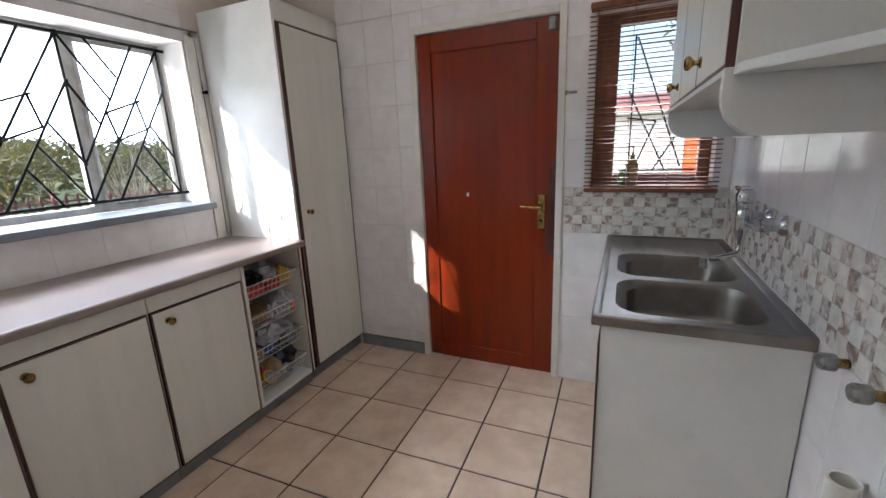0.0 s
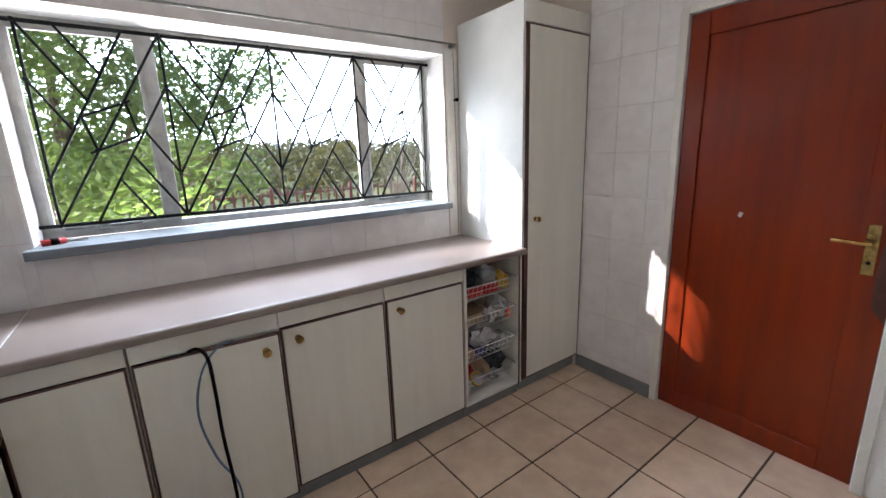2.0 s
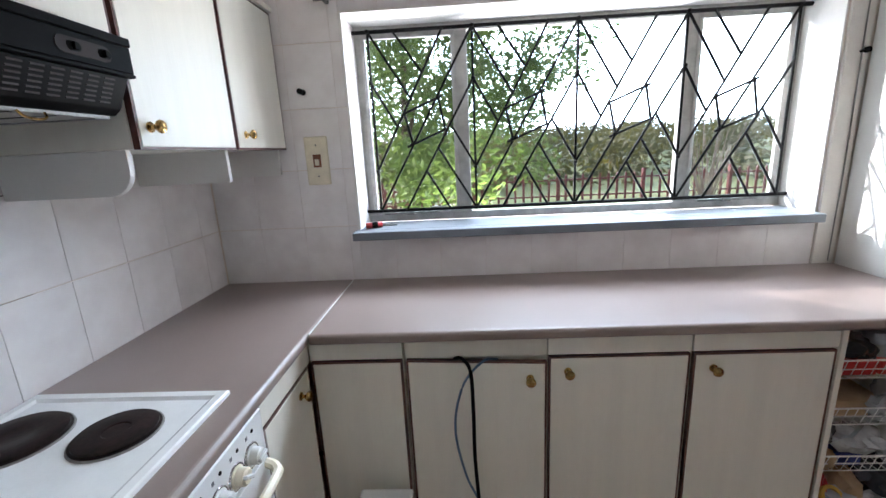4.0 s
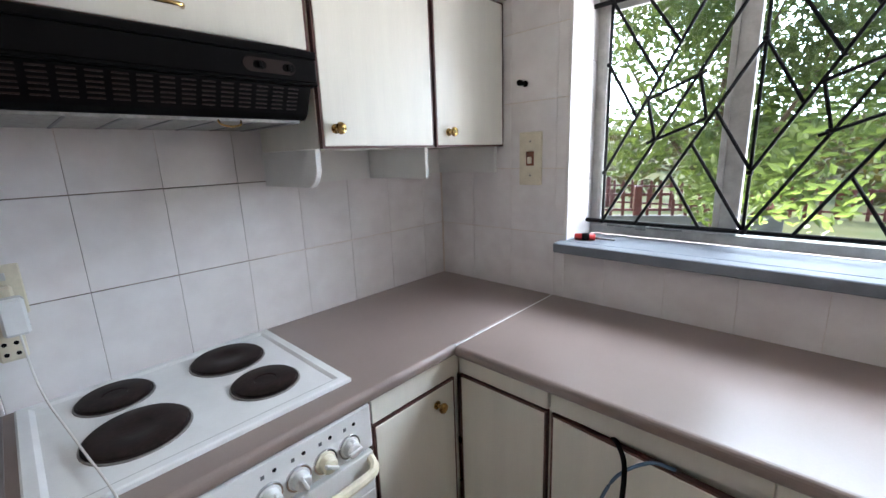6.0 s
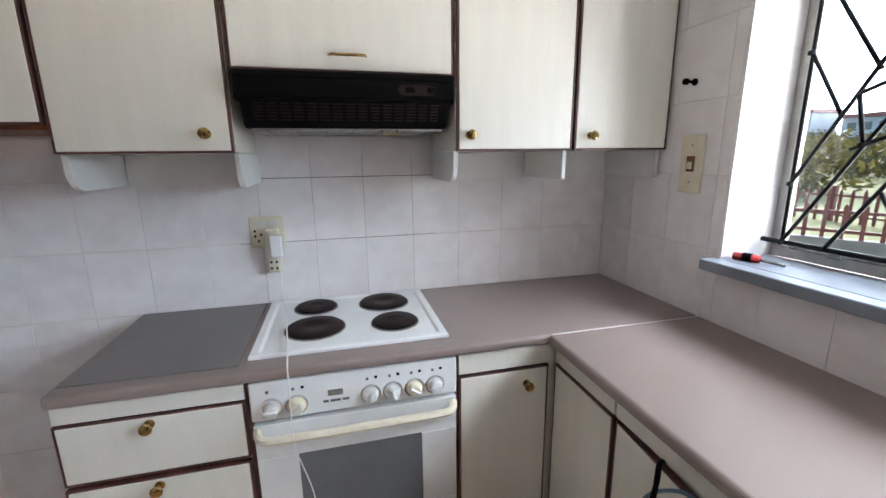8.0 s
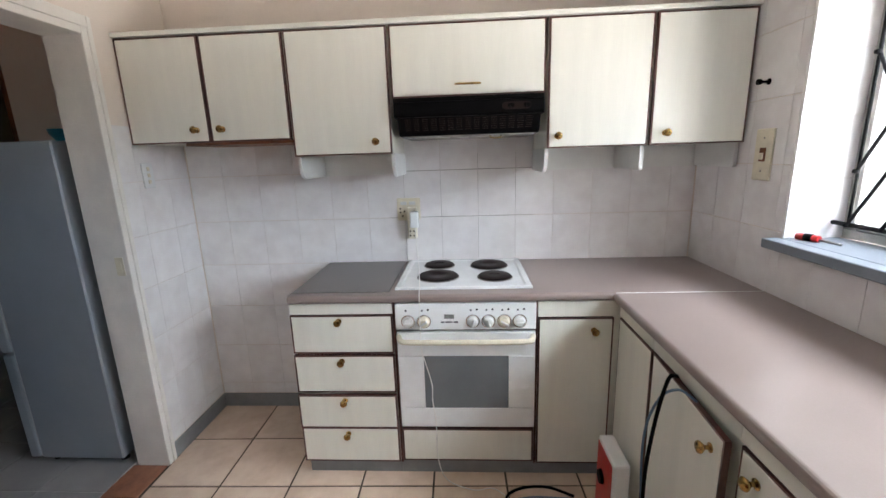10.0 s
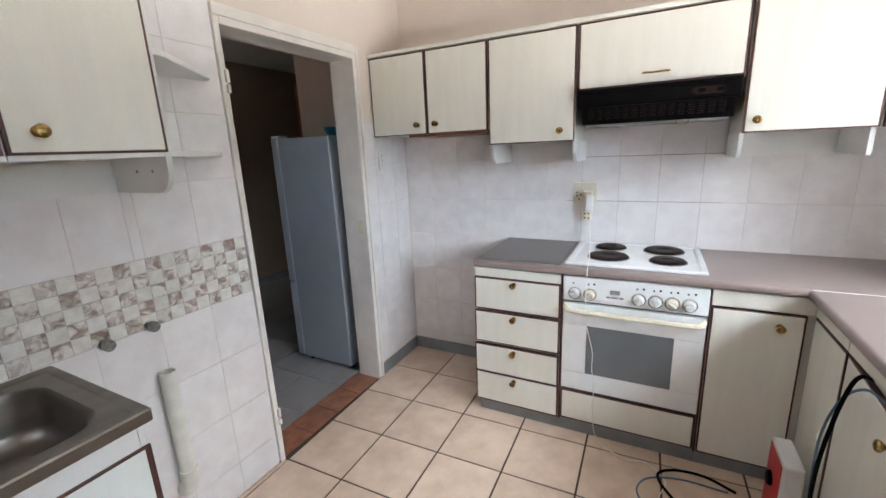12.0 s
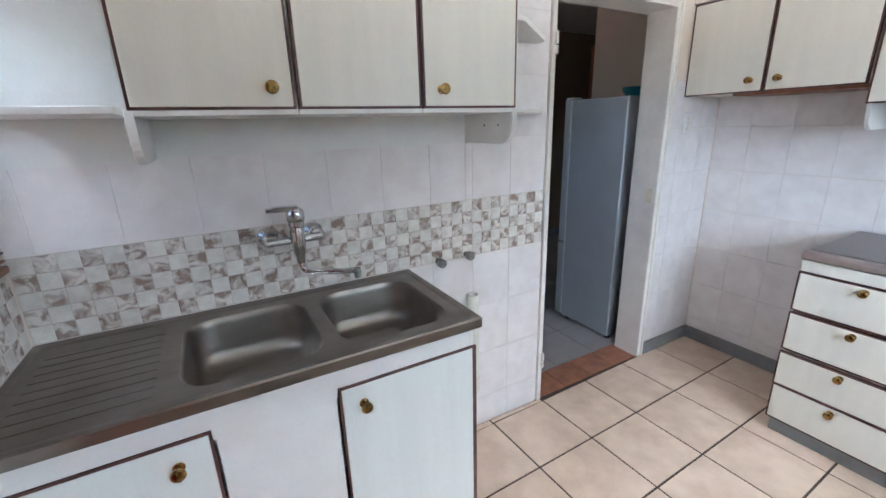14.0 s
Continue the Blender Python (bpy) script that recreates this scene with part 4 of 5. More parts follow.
# upper cabinets over the stove
FXU = 0.365
def bracket_x(y, d=0.33, z0=1.402, z1=1.508, t=0.016, parent=None, name="bracket", r=0.06):
    """Side bracket with a rounded lower front corner, in a plane of constant y."""
    pts = [(0.001, z1), (0.001, z0)] + [(d - r + r * math.sin(an), z0 + r - r * math.cos(an)) for an in [math.pi / 2 * k / 6 for k in range(7)]] + [(d, z1)]
    part(name, prism(pts, "y", y, y + t, 0.0015), M["white"], parent)
for u0, u1, z0, z1, knob, lab in ((0.004, 0.380, 1.585, 2.040, (0.324, 1.640), "short"), (0.388, 0.756, 1.585, 2.040, (0.445, 1.640), "short"), (0.766, 1.212, 1.508, 2.040, (1.145, 1.562), "tall"), (1.900, 2.326, 1.508, 2.040, (1.942, 1.560), "tall"), (2.338, 2.730, 1.508, 2.040, (2.399, 1.558), "tall")):
    cab = thing("wall_cabinet", (0.18, (u0 + u1) / 2, z0), "%s cream wall cabinet with a dark-edged door and brass knob" % lab, "cabinet", "wall cabinets over the stove")
    part("body", box(0.001, u0 - 0.003, z0 + 0.002, FXU - 0.019, u1 + 0.003, z1 - 0.001), M["cream"], cab)
    front("door", cab, FXU, "x", u0, u1, z0, z1 - 0.004, knob)
    if lab == "tall":
        part("backboard", box(0.001, u0 + 0.016, 1.402, 0.013, u1 - 0.004, 1.5095), M["white"], cab)
        if u0 < 1:
            bracket_x(u0 - 0.002, parent=cab)
        else:
            bracket_x(u1 - 0.014, parent=cab, r=0.006)
        if u0 < 1:
            bracket_x(u1 - 0.008, parent=cab, name="side_bracket")
        elif u0 < 2:
            bracket_x(u0 - 0.006, parent=cab, name="side_bracket")
    elif u0 > 0.3:
        part("batten", box(0.02, u0 - 0.15, z0 - 0.012, 0.33, u1, z0 + 0.002), M["brown_frame"], cab)
hc = thing("wall_cabinet", (0.18, 1.556, 1.735), "wide cream flap cabinet above the cooker hood", "cabinet", "wall cabinets over the stove")
part("body", box(0.001, 1.222, 1.738, FXU - 0.019, 1.890, 2.039), M["cream"], hc)
hd = front("door", hc, FXU, "x", 1.224, 1.886, 1.742, 2.036)
part("handle", tube(smooth_line([(FXU, 1.502, 1.790), (FXU + 0.022, 1.512, 1.788), (FXU + 0.026, 1.556, 1.787), (FXU + 0.022, 1.600, 1.788), (FXU, 1.610, 1.790)], 5), 0.0045, 8), M["brass"], hd, "slim brass bow handle")
solid("cornice", box(0.001, 0.001, 2.0405, FXU + 0.010, Y1 - 0.001, 2.060, 0.002), M["cream"], "cream top board along the wall cabinets", "cornice")

# cooker hood
def rounded_bar(u0, u1, v0, v1, n=5):
    """A flat bar with round ends, as an outline."""
    h = (v1 - v0) / 2
    ends = ((u1 - h, -90), (u0 + h, 90))
    return [(c + h * math.cos(radians(a + 180 * k / n)), v0 + h + h * math.sin(radians(a + 180 * k / n))) for c, a in ends for k in range(n + 1)]


ch = thing("cooker_hood", (0.22, 1.552, 1.575), "black slimline cooker hood with slotted visor", "cooker hood")
hy0, hy1 = 1.234, 1.878
part("control_strip", box(0.012, hy0, 1.664, 0.402, hy1, 1.718, 0.002), M["black"], ch)
part("top_lip", box(0.012, hy0, 1.7182, 0.406, hy1, 1.736, 0.002), M["black"], ch)
part("lower_lip", box(0.012, hy0, 1.656, 0.405, hy1, 1.6638, 0.002), M["black"], ch)
visor = part("visor", prism([(0.03, 1.6555), (0.397, 1.6555), (0.366, 1.592), (0.352, 1.580), (0.03, 1.580)], "y", hy0 + 0.014, hy1 - 0.014, 0.002), M["black"], ch)
for k in range(15):
    bm = bmesh.new()
    for j in range(6):
        z = 1.6475 - j * 0.0088
        x = 0.397 - (1.6555 - z) / 0.0635 * 0.031
        y = hy0 + 0.045 + k * 0.0375
        bm_box(bm, x - 0.002, y, z - 0.0017, x + 0.0008, y + 0.026, z + 0.0017)
    part("vent", bm, M["vent"], visor)
sl = part("slider_plate", prism(rounded_bar(1.700, 1.822, 1.676, 1.706), "x", 0.402, 0.4035), M["vent"], ch)
for y in (1.722, 1.790):
    part("slider_slot", prism(rounded_bar(y, y + 0.030, 1.682, 1.700), "x", 0.4036, 0.4046), M["black"], sl)
    part("slider", box(0.4047, y + 0.010, 1.684, 0.411, y + 0.018, 1.698, 0.001), M["black"], sl)
gf = part("grease_filter", box(0.05, hy0 + 0.03, 1.572, 0.350, hy1 - 0.03, 1.5795, 0.001), M["filter"], ch, "greasy grey filter underneath")
for k in range(7):
    y = hy0 + 0.07 + k * 0.085
    part("filter_bar", box(0.055, y, 1.5705, 0.345, y + 0.006, 1.572), M["ink"], gf)
part("filter_pull", tube(smooth_line([(0.352, 1.650, 1.574), (0.358, 1.655, 1.564), (0.360, 1.675, 1.560), (0.358, 1.695, 1.564), (0.352, 1.700, 1.574)], 4), 0.0025, 6), M["brass"], gf, "small brass wire pull")

# ---- sink side ----
FYS = 0.497
SX0 = 2.088
sc = thing("sink_cabinet", (2.67, 0.23, 0.0), "white sink cabinet with two dark-edged doors", "cabinet")
part("end_panel", box(SX0 + 0.018, 0.004, 0.0, SX0 + 0.030, FYS + 0.005, 0.873, 0.001), M["white"], sc)
part("body", boxes((SX0 + 0.031, 0.006, 0.075, X1 - 0.002, FYS - 0.019, 0.095), (SX0 + 0.031, 0.006, 0.095, X1 - 0.002, 0.02, 0.70)), M["white"], sc)
part("top_rail", box(SX0 + 0.031, FYS - 0.018, 0.780, X1 - 0.002, FYS + 0.0055, 0.876, 0.001), M["white"], sc)
part("edge_strip", box(SX0 + 0.012, FYS + 0.0055, 0.02, SX0 + 0.026, FYS + 0.012, 0.81), M["edging"], sc, "chipped dark wood edge strip")
front("door", sc, FYS + 0.014, "y", SX0 + 0.020, 2.536, 0.085, 0.811, (2.472, 0.748), thick=0.008, material="sink_front")
front("door", sc, FYS + 0.014, "y", 2.834, X1 - 0.012, 0.085, 0.811, (2.908, 0.748), thick=0.008, material="sink_front")
part("centre_panel", box(2.542, FYS - 0.018, 0.085, 2.828, FYS + 0.003, 0.815, 0.001), M["white"], sc)
part("plinth", box(SX0 + 0.031, FYS - 0.05, 0.0, X1 - 0.013, FYS - 0.035, 0.074), M["skirting"], sc, "grey painted plinth")

def rrect(x0, x1, y0, y1, r, n=7):
    out = []
    for cx, cy, s in ((x1 - r, y1 - r, 0), (x0 + r, y1 - r, 1), (x0 + r, y0 + r, 2), (x1 - r, y0 + r, 3)):
        out += [(cx + r * math.cos((s + k / (n - 1)) * math.pi / 2), cy + r * math.sin((s + k / (n - 1)) * math.pi / 2)) for k in range(n)]
    return out
ST = 0.912
snk = thing("sink", (2.67, 0.26, ST - 0.03), "stainless steel double bowl sink with a drainer", "sink")
bm = bmesh.new()
def ring_loop(pts, z):
    vs = [bm.verts.new((x, y, z)) for x, y in pts]
    return vs, [bm.edges.new((vs[i], vs[(i + 1) % len(vs)])) for i in range(len(vs))]
def band(p, q):
    for i in range(len(p)):
        bm.faces.new((p[i], p[(i + 1) % len(p)], q[(i + 1) % len(q)], q[i])).smooth = True
sy1, sxe = 0.530, X1 - 0.002
lo, _ = ring_loop(rrect(SX0, sxe, 0.001, sy1, 0.008, 3), ST - 0.032)
hi, _ = ring_loop(rrect(SX0, sxe, 0.001, sy1, 0.008, 3), ST - 0.004)
lip, _ = ring_loop(rrect(SX0 + 0.004, sxe, 0.001, sy1 - 0.004, 0.008, 3), ST)
inn, _ = ring_loop(rrect(SX0 + 0.018, sxe - 0.012, 0.022, sy1 - 0.018, 0.010, 3), ST)
dish, e0 = ring_loop(rrect(SX0 + 0.026, sxe - 0.020, 0.030, sy1 - 0.026, 0.010, 3), ST - 0.006)
for p, q in ((lo, hi), (hi, lip), (lip, inn), (inn, dish)):
    band(p, q)
edges_top = list(e0)
BOWLS = ((2.150, 2.492, 0.070, 0.468), (2.535, 2.885, 0.070, 0.470))
for bx0, bx1, by0_, by1_ in BOWLS:
    prev, e = ring_loop(rrect(bx0, bx1, by0_, by1_, 0.085), ST - 0.006)
    edges_top += e
    for i, fr_, z, r in ((0.003, 0.004, -0.009, 0.084), (0.006, 0.016, -0.022, 0.083), (0.008, 0.034, -0.034, 0.082), (0.014, 0.038, -0.11, 0.08), (0.022, 0.044, -0.135, 0.075), (0.040, 0.058, -0.152, 0.064), (0.072, 0.085, -0.158, 0.045)):
        cur, _ = ring_loop(rrect(bx0 + i, bx1 - i, by0_ + i, by1_ - fr_, r), ST + z)
        band(prev, cur)
        prev = cur
    bm.faces.new(prev)
bmesh.ops.triangle_fill(bm, use_beauty=True, use_dissolve=False, edges=edges_top)
part("sink_top", bm, M["steel"], snk)
for k in range(9):
    part("drainer_rib", box(2.93, 0.10 + k * 0.043, ST - 0.0062, 3.20, 0.108 + k * 0.043, ST - 0.0045, 0.0006), M["steel"], snk)
for bx0, bx1, by0_, by1_ in BOWLS:
    part("waste", lathe([(0, 0.001), (0.018, 0.0015), (0.03, 0.003), (0.034, 0.002), (0.034, 0.0)], 20, Matrix.Translation(((bx0 + bx1) / 2, (by0_ + by1_) / 2, ST - 0.158))), M["chrome"], snk, "chrome waste outlet")

# wall mixer tap
tp = thing("mixer_tap", (2.525, 0.0, 1.0), "chrome wall-mounted mixer tap with a long swivel spout", "tap")
for x in (2.452, 2.602):
    part("flange", lathe([(0, 0), (0.034, 0), (0.032, 0.008), (0.020, 0.018), (0.019, 0.038), (0.024, 0.040), (0.024, 0.060), (0.02, 0.064), (0, 0.064)], 22, Matrix.Translation((x, 0.0, 1.128)) @ TO_Y), M["chrome"], tp)
part("cross_body", tube([(2.44, 0.075, 1.122), (2.615, 0.075, 1.122)], 0.013, 12), M["chrome"], tp)
part("valve_body", lathe([(0, -0.075), (0.014, -0.075), (0.016, -0.05), (0.021, -0.035), (0.023, 0.0), (0.024, 0.035), (0.022, 0.042), (0.022, 0.048), (0.025, 0.052), (0.025, 0.067), (0, 0.067)], 20, Matrix.Translation((2.520, 0.095, 1.122))), M["chrome"], tp)
cap = part("cap", lathe([(0.026, 0.0), (0.029, 0.006), (0.029, 0.026), (0.024, 0.038), (0.012, 0.044), (0, 0.045)], 20, Matrix.Translation((2.520, 0.095, 1.190))), M["chrome"], tp)
lever = bmesh.new()
for p, q in zip(((2.512, 1.222), (2.545, 1.234), (2.585, 1.236)), ((2.545, 1.234), (2.585, 1.236), (2.607, 1.232))):
    bm_box(lever, p[0], 0.079, p[1] - 0.009, q[0], 0.111, q[1] + 0.005)
part("lever", lever, M["chrome"], cap, "flat chrome lever")
part("spout", tube(smooth_line([(2.520, 0.095, 1.05), (2.517, 0.098, 1.028), (2.50, 0.11, 1.018), (2.44, 0.16, 1.019), (2.375, 0.212, 1.026)], 5) , 0.0095, 10), M["chrome"], tp)
part("nozzle", lathe([(0, -0.02), (0.012, -0.02), (0.0125, 0.0), (0.011, 0.012), (0, 0.012)], 14, Matrix.Translation((2.368, 0.217, 1.022))), M["dull_metal"], tp)

# capped water stubs and the waste pipe
for x, z in ((1.955, 0.920), (1.814, 0.928)):
    stb = thing("pipe_stub", (x, 0.0, z), "capped grey water pipe stub in the wall", "pipe", "pipe stubs")
    part("pipe", tube([(x, 0.0, z), (x, 0.03, z)], 0.011, 10), M["brass"], stb)
    part("cap", lathe([(0, 0), (0.017, 0), (0.019, 0.003), (0.019, 0.026), (0.015, 0.031), (0, 0.032)], 12, Matrix.Translation((x, 0.022, z)) @ TO_Y), M["dull_metal"], stb)
wp = thing("waste_pipe", (1.803, 0.03, 0.17), "open white plastic waste pipe standing against the wall", "pipe")
pipe = lathe([(0.022, 0.41), (0.022, 0.475), (0.0275, 0.475), (0.0275, 0.0), (0.0, 0.0)], 18, Matrix.Translation((1.803, 0.037, 0.27)))
part("pipe", pipe, M["pvc"], wp)
part("socket_ring", lathe([(0.0275, 0.0), (0.032, 0.0), (0.032, 0.05), (0.0275, 0.05)], 18, Matrix.Translation((1.803, 0.037, 0.275))), M["pvc"], wp)
part("elbow", tube(smooth_line([(1.803, 0.037, 0.30), (1.803, 0.037, 0.262), (1.806, 0.026, 0.238), (1.812, 0.0, 0.230)], 5), 0.0315, 14), M["pvc"], wp)

# upper cabinets over the sink
FYU = 0.315
def bracket_y(x, d=0.315, z0=1.402, z1=1.521, t=0.018, parent=None, name="bracket"):
    pts = [(0.001, z1), (0.001, z0)] + [(d - 0.07 + 0.07 * math.sin(an), z0 + 0.07 - 0.07 * math.cos(an)) for an in [math.pi / 2 * k / 6 for k in range(7)]] + [(d, z1)]
    part(name, prism(pts, "x", x, x + t, 0.0015), M["white"], parent)
for u0, u1, knob in ((1.806, 2.150, (2.091, 1.575)), (2.158, 2.508, None), (2.516, 2.872, (2.573, 1.572))):
    cab = thing("wall_cabinet", ((u0 + u1) / 2, 0.16, 1.52), "cream wall cabinet with a dark-edged door above the sink", "cabinet", "wall cabinets over the sink")
    part("body", box(u0 - 0.004, 0.001, 1.523, u1 + 0.004, FYU - 0.019, 2.04), M["cream"], cab)
    front("door", cab, FYU, "y", u0, u1, 1.522, 2.036, knob)
    part("backboard", box(u0 - 0.004, 0.001, 1.402, u1 + 0.004, 0.012, 1.5225), M["white"], cab)
    if u0 < 2:
        bracket_y(u0 - 0.006, parent=cab)
        for y in (0.15, 0.235):
            part("screw", lathe([(0, 0), (0.005, 0), (0.004, 0.0015), (0, 0.002)], 8, Matrix.Translation((u0 + 0.012, y, 1.468)) @ TO_X), M["dull_metal"], cab)
    elif u0 > 2.4:
        bracket_y(u1 - 0.010, parent=cab)
    part("underboard", box(u0 - 0.003, 0.013, 1.509, u1 + 0.003, FYU - 0.002, 1.5215, 0.001), M["white"], cab)
sh = thing("shelf_unit", (3.07, 0.16, 1.40), "open white shelf unit at the end of the sink cabinets", "shelf")
for z in (1.515, 1.80, 2.02):
    part("shelf", box(2.898, 0.013, z, X1 - 0.001, 0.30, z + 0.018, 0.002), M["white"], sh)
part("backboard", box(2.898, 0.001, 1.395, X1 - 0.001, 0.012, 2.04), M["white"], sh)
cs = thing("corner_shelf", (1.70, 0.10, 1.50), "open white end shelves with slanting fronts beside the doorway", "shelf")
for z in (1.507, 1.790):
    pts = [(1.800, 0.001), (1.800, 0.300), (1.765, 0.296), (1.742, 0.284), (1.722, 0.266), (1.456, 0.062), (1.446, 0.048), (1.442, 0.030), (1.442, 0.001)]
    part("shelf", prism(pts, "z", z, z + 0.018, 0.002), M["white"], cs)
part("upright", box(1.789, 0.001, 1.507, 1.7995, 0.30, 2.04, 0.001), M["white"], cs)

# ---- sockets, switches, leads ----
sk = thing("wall_socket", (0.0, 1.225, 1.15), "cream double wall socket over the worktop", "socket")
part("plate", box(0.0, 1.160, 1.150, 0.008, 1.288, 1.272, 0.003), M["ivory"], sk)
for y in (1.180, 1.228):
    part("rocker", box(0.008, y, 1.236, 0.0125, y + 0.034, 1.254, 0.001), M["pale_plastic"], sk)
for y, z in ((1.178, 1.215), (1.178, 1.195), (1.19, 1.175), (1.20, 1.2)):
    part("pin_hole", lathe([(0, 0), (0.005, 0), (0.005, 0.0008), (0, 0.001)], 8, Matrix.Translation((0.008, y, z)) @ TO_X), M["black"], sk)
ad = thing("plug_adapter", (0.03, 1.248, 1.05), "white multiway plug adapter in the socket", "adapter")
part("adapter_body", box(0.0085, 1.218, 1.052, 0.042, 1.268, 1.225, 0.005), M["ivory"], ad)
part("charger", box(0.0425, 1.236, 1.118, 0.08, 1.282, 1.205, 0.006), M["enamel"], ad)
for z in (1.07, 1.095):
    part("pin_hole", lathe([(0, 0), (0.005, 0), (0.005, 0.0008), (0, 0.001)], 8, Matrix.Translation((0.042, 1.232, z)) @ TO_X), M["black"], ad)
    part("pin_hole", lathe([(0, 0), (0.005, 0), (0.005, 0.0008), (0, 0.001)], 8, Matrix.Translation((0.042, 1.252, z)) @ TO_X), M["black"], ad)
lead = smooth_line([(0.075, 1.262, 1.12), (0.062, 1.265, 1.02), (0.10, 1.275, 0.955), (0.22, 1.292, 0.938), (0.36, 1.308, 0.937), (0.50, 1.325, 0.934), (0.588, 1.332, 0.925), (0.606, 1.333, 0.895), (0.632, 1.335, 0.70), (0.606, 1.345, 0.62), (0.60, 1.372, 0.50), (0.598, 1.372, 0.42), (0.60, 1.384, 0.30), (0.605, 1.388, 0.12), (0.62, 1.43, 0.02), (0.66, 1.55, 0.004), (0.65, 1.64, 0.004), (0.74, 1.72, 0.004), (0.86, 1.70, 0.004), (0.80, 1.85, 0.004), (0.73, 1.98, 0.004)], 6)
solid("charger_lead", tube(lead, 0.0022, 6), M["lead"], "thin white lead hanging over the hob and oven to the floor", "cable")
iso = thing("isolator_switch", (0.49, Y1, 1.35), "cream stove isolator switch on the tiled wall", "switch")
part("plate", box(0.441, Y1 - 0.009, 1.353, 0.541, Y1, 1.556, 0.003), M["ivory"], iso)
rk = part("rocker_well", box(0.474, Y1 - 0.0105, 1.428, 0.508, Y1 - 0.009, 1.482), M["brown_frame"], iso)
part("rocker", box(0.482, Y1 - 0.018, 1.436, 0.500, Y1 - 0.0105, 1.462, 0.002), M["ivory"], rk)
for z in (1.39, 1.52):
    part("screw", lathe([(0, 0), (0.004, 0), (0.003, 0.0015), (0, 0.002)], 8, Matrix.Translation((0.491, Y1 - 0.009, z)) @ TO_MY), M["dull_metal"], iso)
ls = thing("light_switch", (0.30, 0.0, 1.38), "small white light switch beside the doorway", "switch")
part("plate", box(0.268, 0.0, 1.383, 0.336, 0.007, 1.503, 0.002), M["enamel"], ls)
for z in (1.405, 1.435, 1.465):
    part("rocker", box(0.294, 0.007, z, 0.310, 0.011, z + 0.018, 0.001), M["ivory"], ls)

# cables over the cabinet door and on the floor
solid("black_cable", tube(smooth_line([(1.06, 2.185, 0.802), (1.085, 2.148, 0.818), (1.11, 2.120, 0.79), (1.115, 2.098, 0.68), (1.115, 2.082, 0.50), (1.125, 2.078, 0.28), (1.12, 2.070, 0.08), (1.08, 2.00, 0.007), (0.96, 1.88, 0.007), (0.82, 1.74, 0.007), (0.71, 1.69, 0.007), (0.65, 1.76, 0.007), (0.64, 1.88, 0.007), (0.69, 1.99, 0.007)], 8), 0.006, 8), M["black"], "black cable hanging from a cabinet and coiled on the floor", "cable")
solid("blue_cable", tube(smooth_line([(1.20, 2.165, 0.806), (1.15, 2.138, 0.812), (1.085, 2.118, 0.74), (1.055, 2.098, 0.60), (1.085, 2.086, 0.43), (1.14, 2.080, 0.28), (1.13, 2.072, 0.08), (1.10, 1.98, 0.006), (1.00, 1.78, 0.006), (0.88, 1.62, 0.006), (0.76, 1.64, 0.006), (0.70, 1.78, 0.006), (0.70, 1.96, 0.006)], 8), 0.004, 8), M["cable_blue"], "blue grey cable hanging from a cabinet to the floor", "cable")
rb = thing("red_white_box", (0.78, 2.06, 0.0), "white plastic box with a red face standing on the floor", "box")
part("casing", box(0.715, 2.070, 0.002, 0.90, 2.135, 0.340, 0.010, 2), M["enamel"], rb)
fc = part("red_face", box(0.728, 2.0675, 0.012, 0.888, 2.0705, 0.325, 0.001), M["red"], rb)
part("dial", lathe([(0, 0), (0.03, 0), (0.026, 0.012), (0, 0.014)], 18, Matrix.Translation((0.79, 2.0675, 0.20)) @ TO_MY), M["black"], fc)
tl = thing("pocket_tool", (0.70, 2.80, WIN[2] + 0.008), "small red and black pocket tool on the sill", "tool")
part("grip", tube([(0.665, 2.775, WIN[2] + 0.021), (0.735, 2.80, WIN[2] + 0.021)], 0.0125, 8), M["red"], tl)
part("collar", tube([(0.690, 2.784, WIN[2] + 0.022), (0.715, 2.793, WIN[2] + 0.022)], 0.0138, 8), M["black"], tl)
part("shaft", tube([(0.735, 2.80, WIN[2] + 0.018), (0.80, 2.822, WIN[2] + 0.014)], 0.005, 6), M["dull_metal"], tl)

# ---- hall: fridge ----
fg = thing("fridge", (0.22, -0.49, 0.0), "tall silver grey fridge freezer in the hall", "fridge")
part("body", box(-0.07, -0.675, 0.03, 0.518, -0.235, 1.610, 0.006), M["fridge"], fg)
part("fridge_door", box(-0.07, -0.738, 0.62, 0.520, -0.681, 1.616, 0.010, 2), M["fridge"], fg)
part("freezer_door", box(-0.07, -0.738, 0.035, 0.520, -0.681, 0.610, 0.010, 2), M["fridge"], fg)
part("hinge_cover", box(0.44, -0.735, 1.6165, 0.515, -0.66, 1.628, 0.003), M["enamel"], fg)
part("door_seal", box(-0.06, -0.681, 0.04, 0.512, -0.6755, 1.605), M["enamel"], fg)
for x in (0.47, -0.03):
    for y in (-0.64, -0.27):
        part("foot", lathe([(0, 0), (0.02, 0), (0.02, 0.03), (0, 0.03)], 10, Matrix.Translation((x, y, 0))), M["black"], fg)
solid("teal_bowl", lathe([(0, 0), (0.05, 0), (0.085, 0.05), (0.09, 0.075), (0.085, 0.075), (0.078, 0.05), (0.045, 0.008), (0, 0.008)], 22, Matrix.Translation((0.255, -0.40, 1.611)) @ Matrix.Scale(0.85, 4)), M["teal"], "teal plastic bowl on top of the fridge", "bowl")

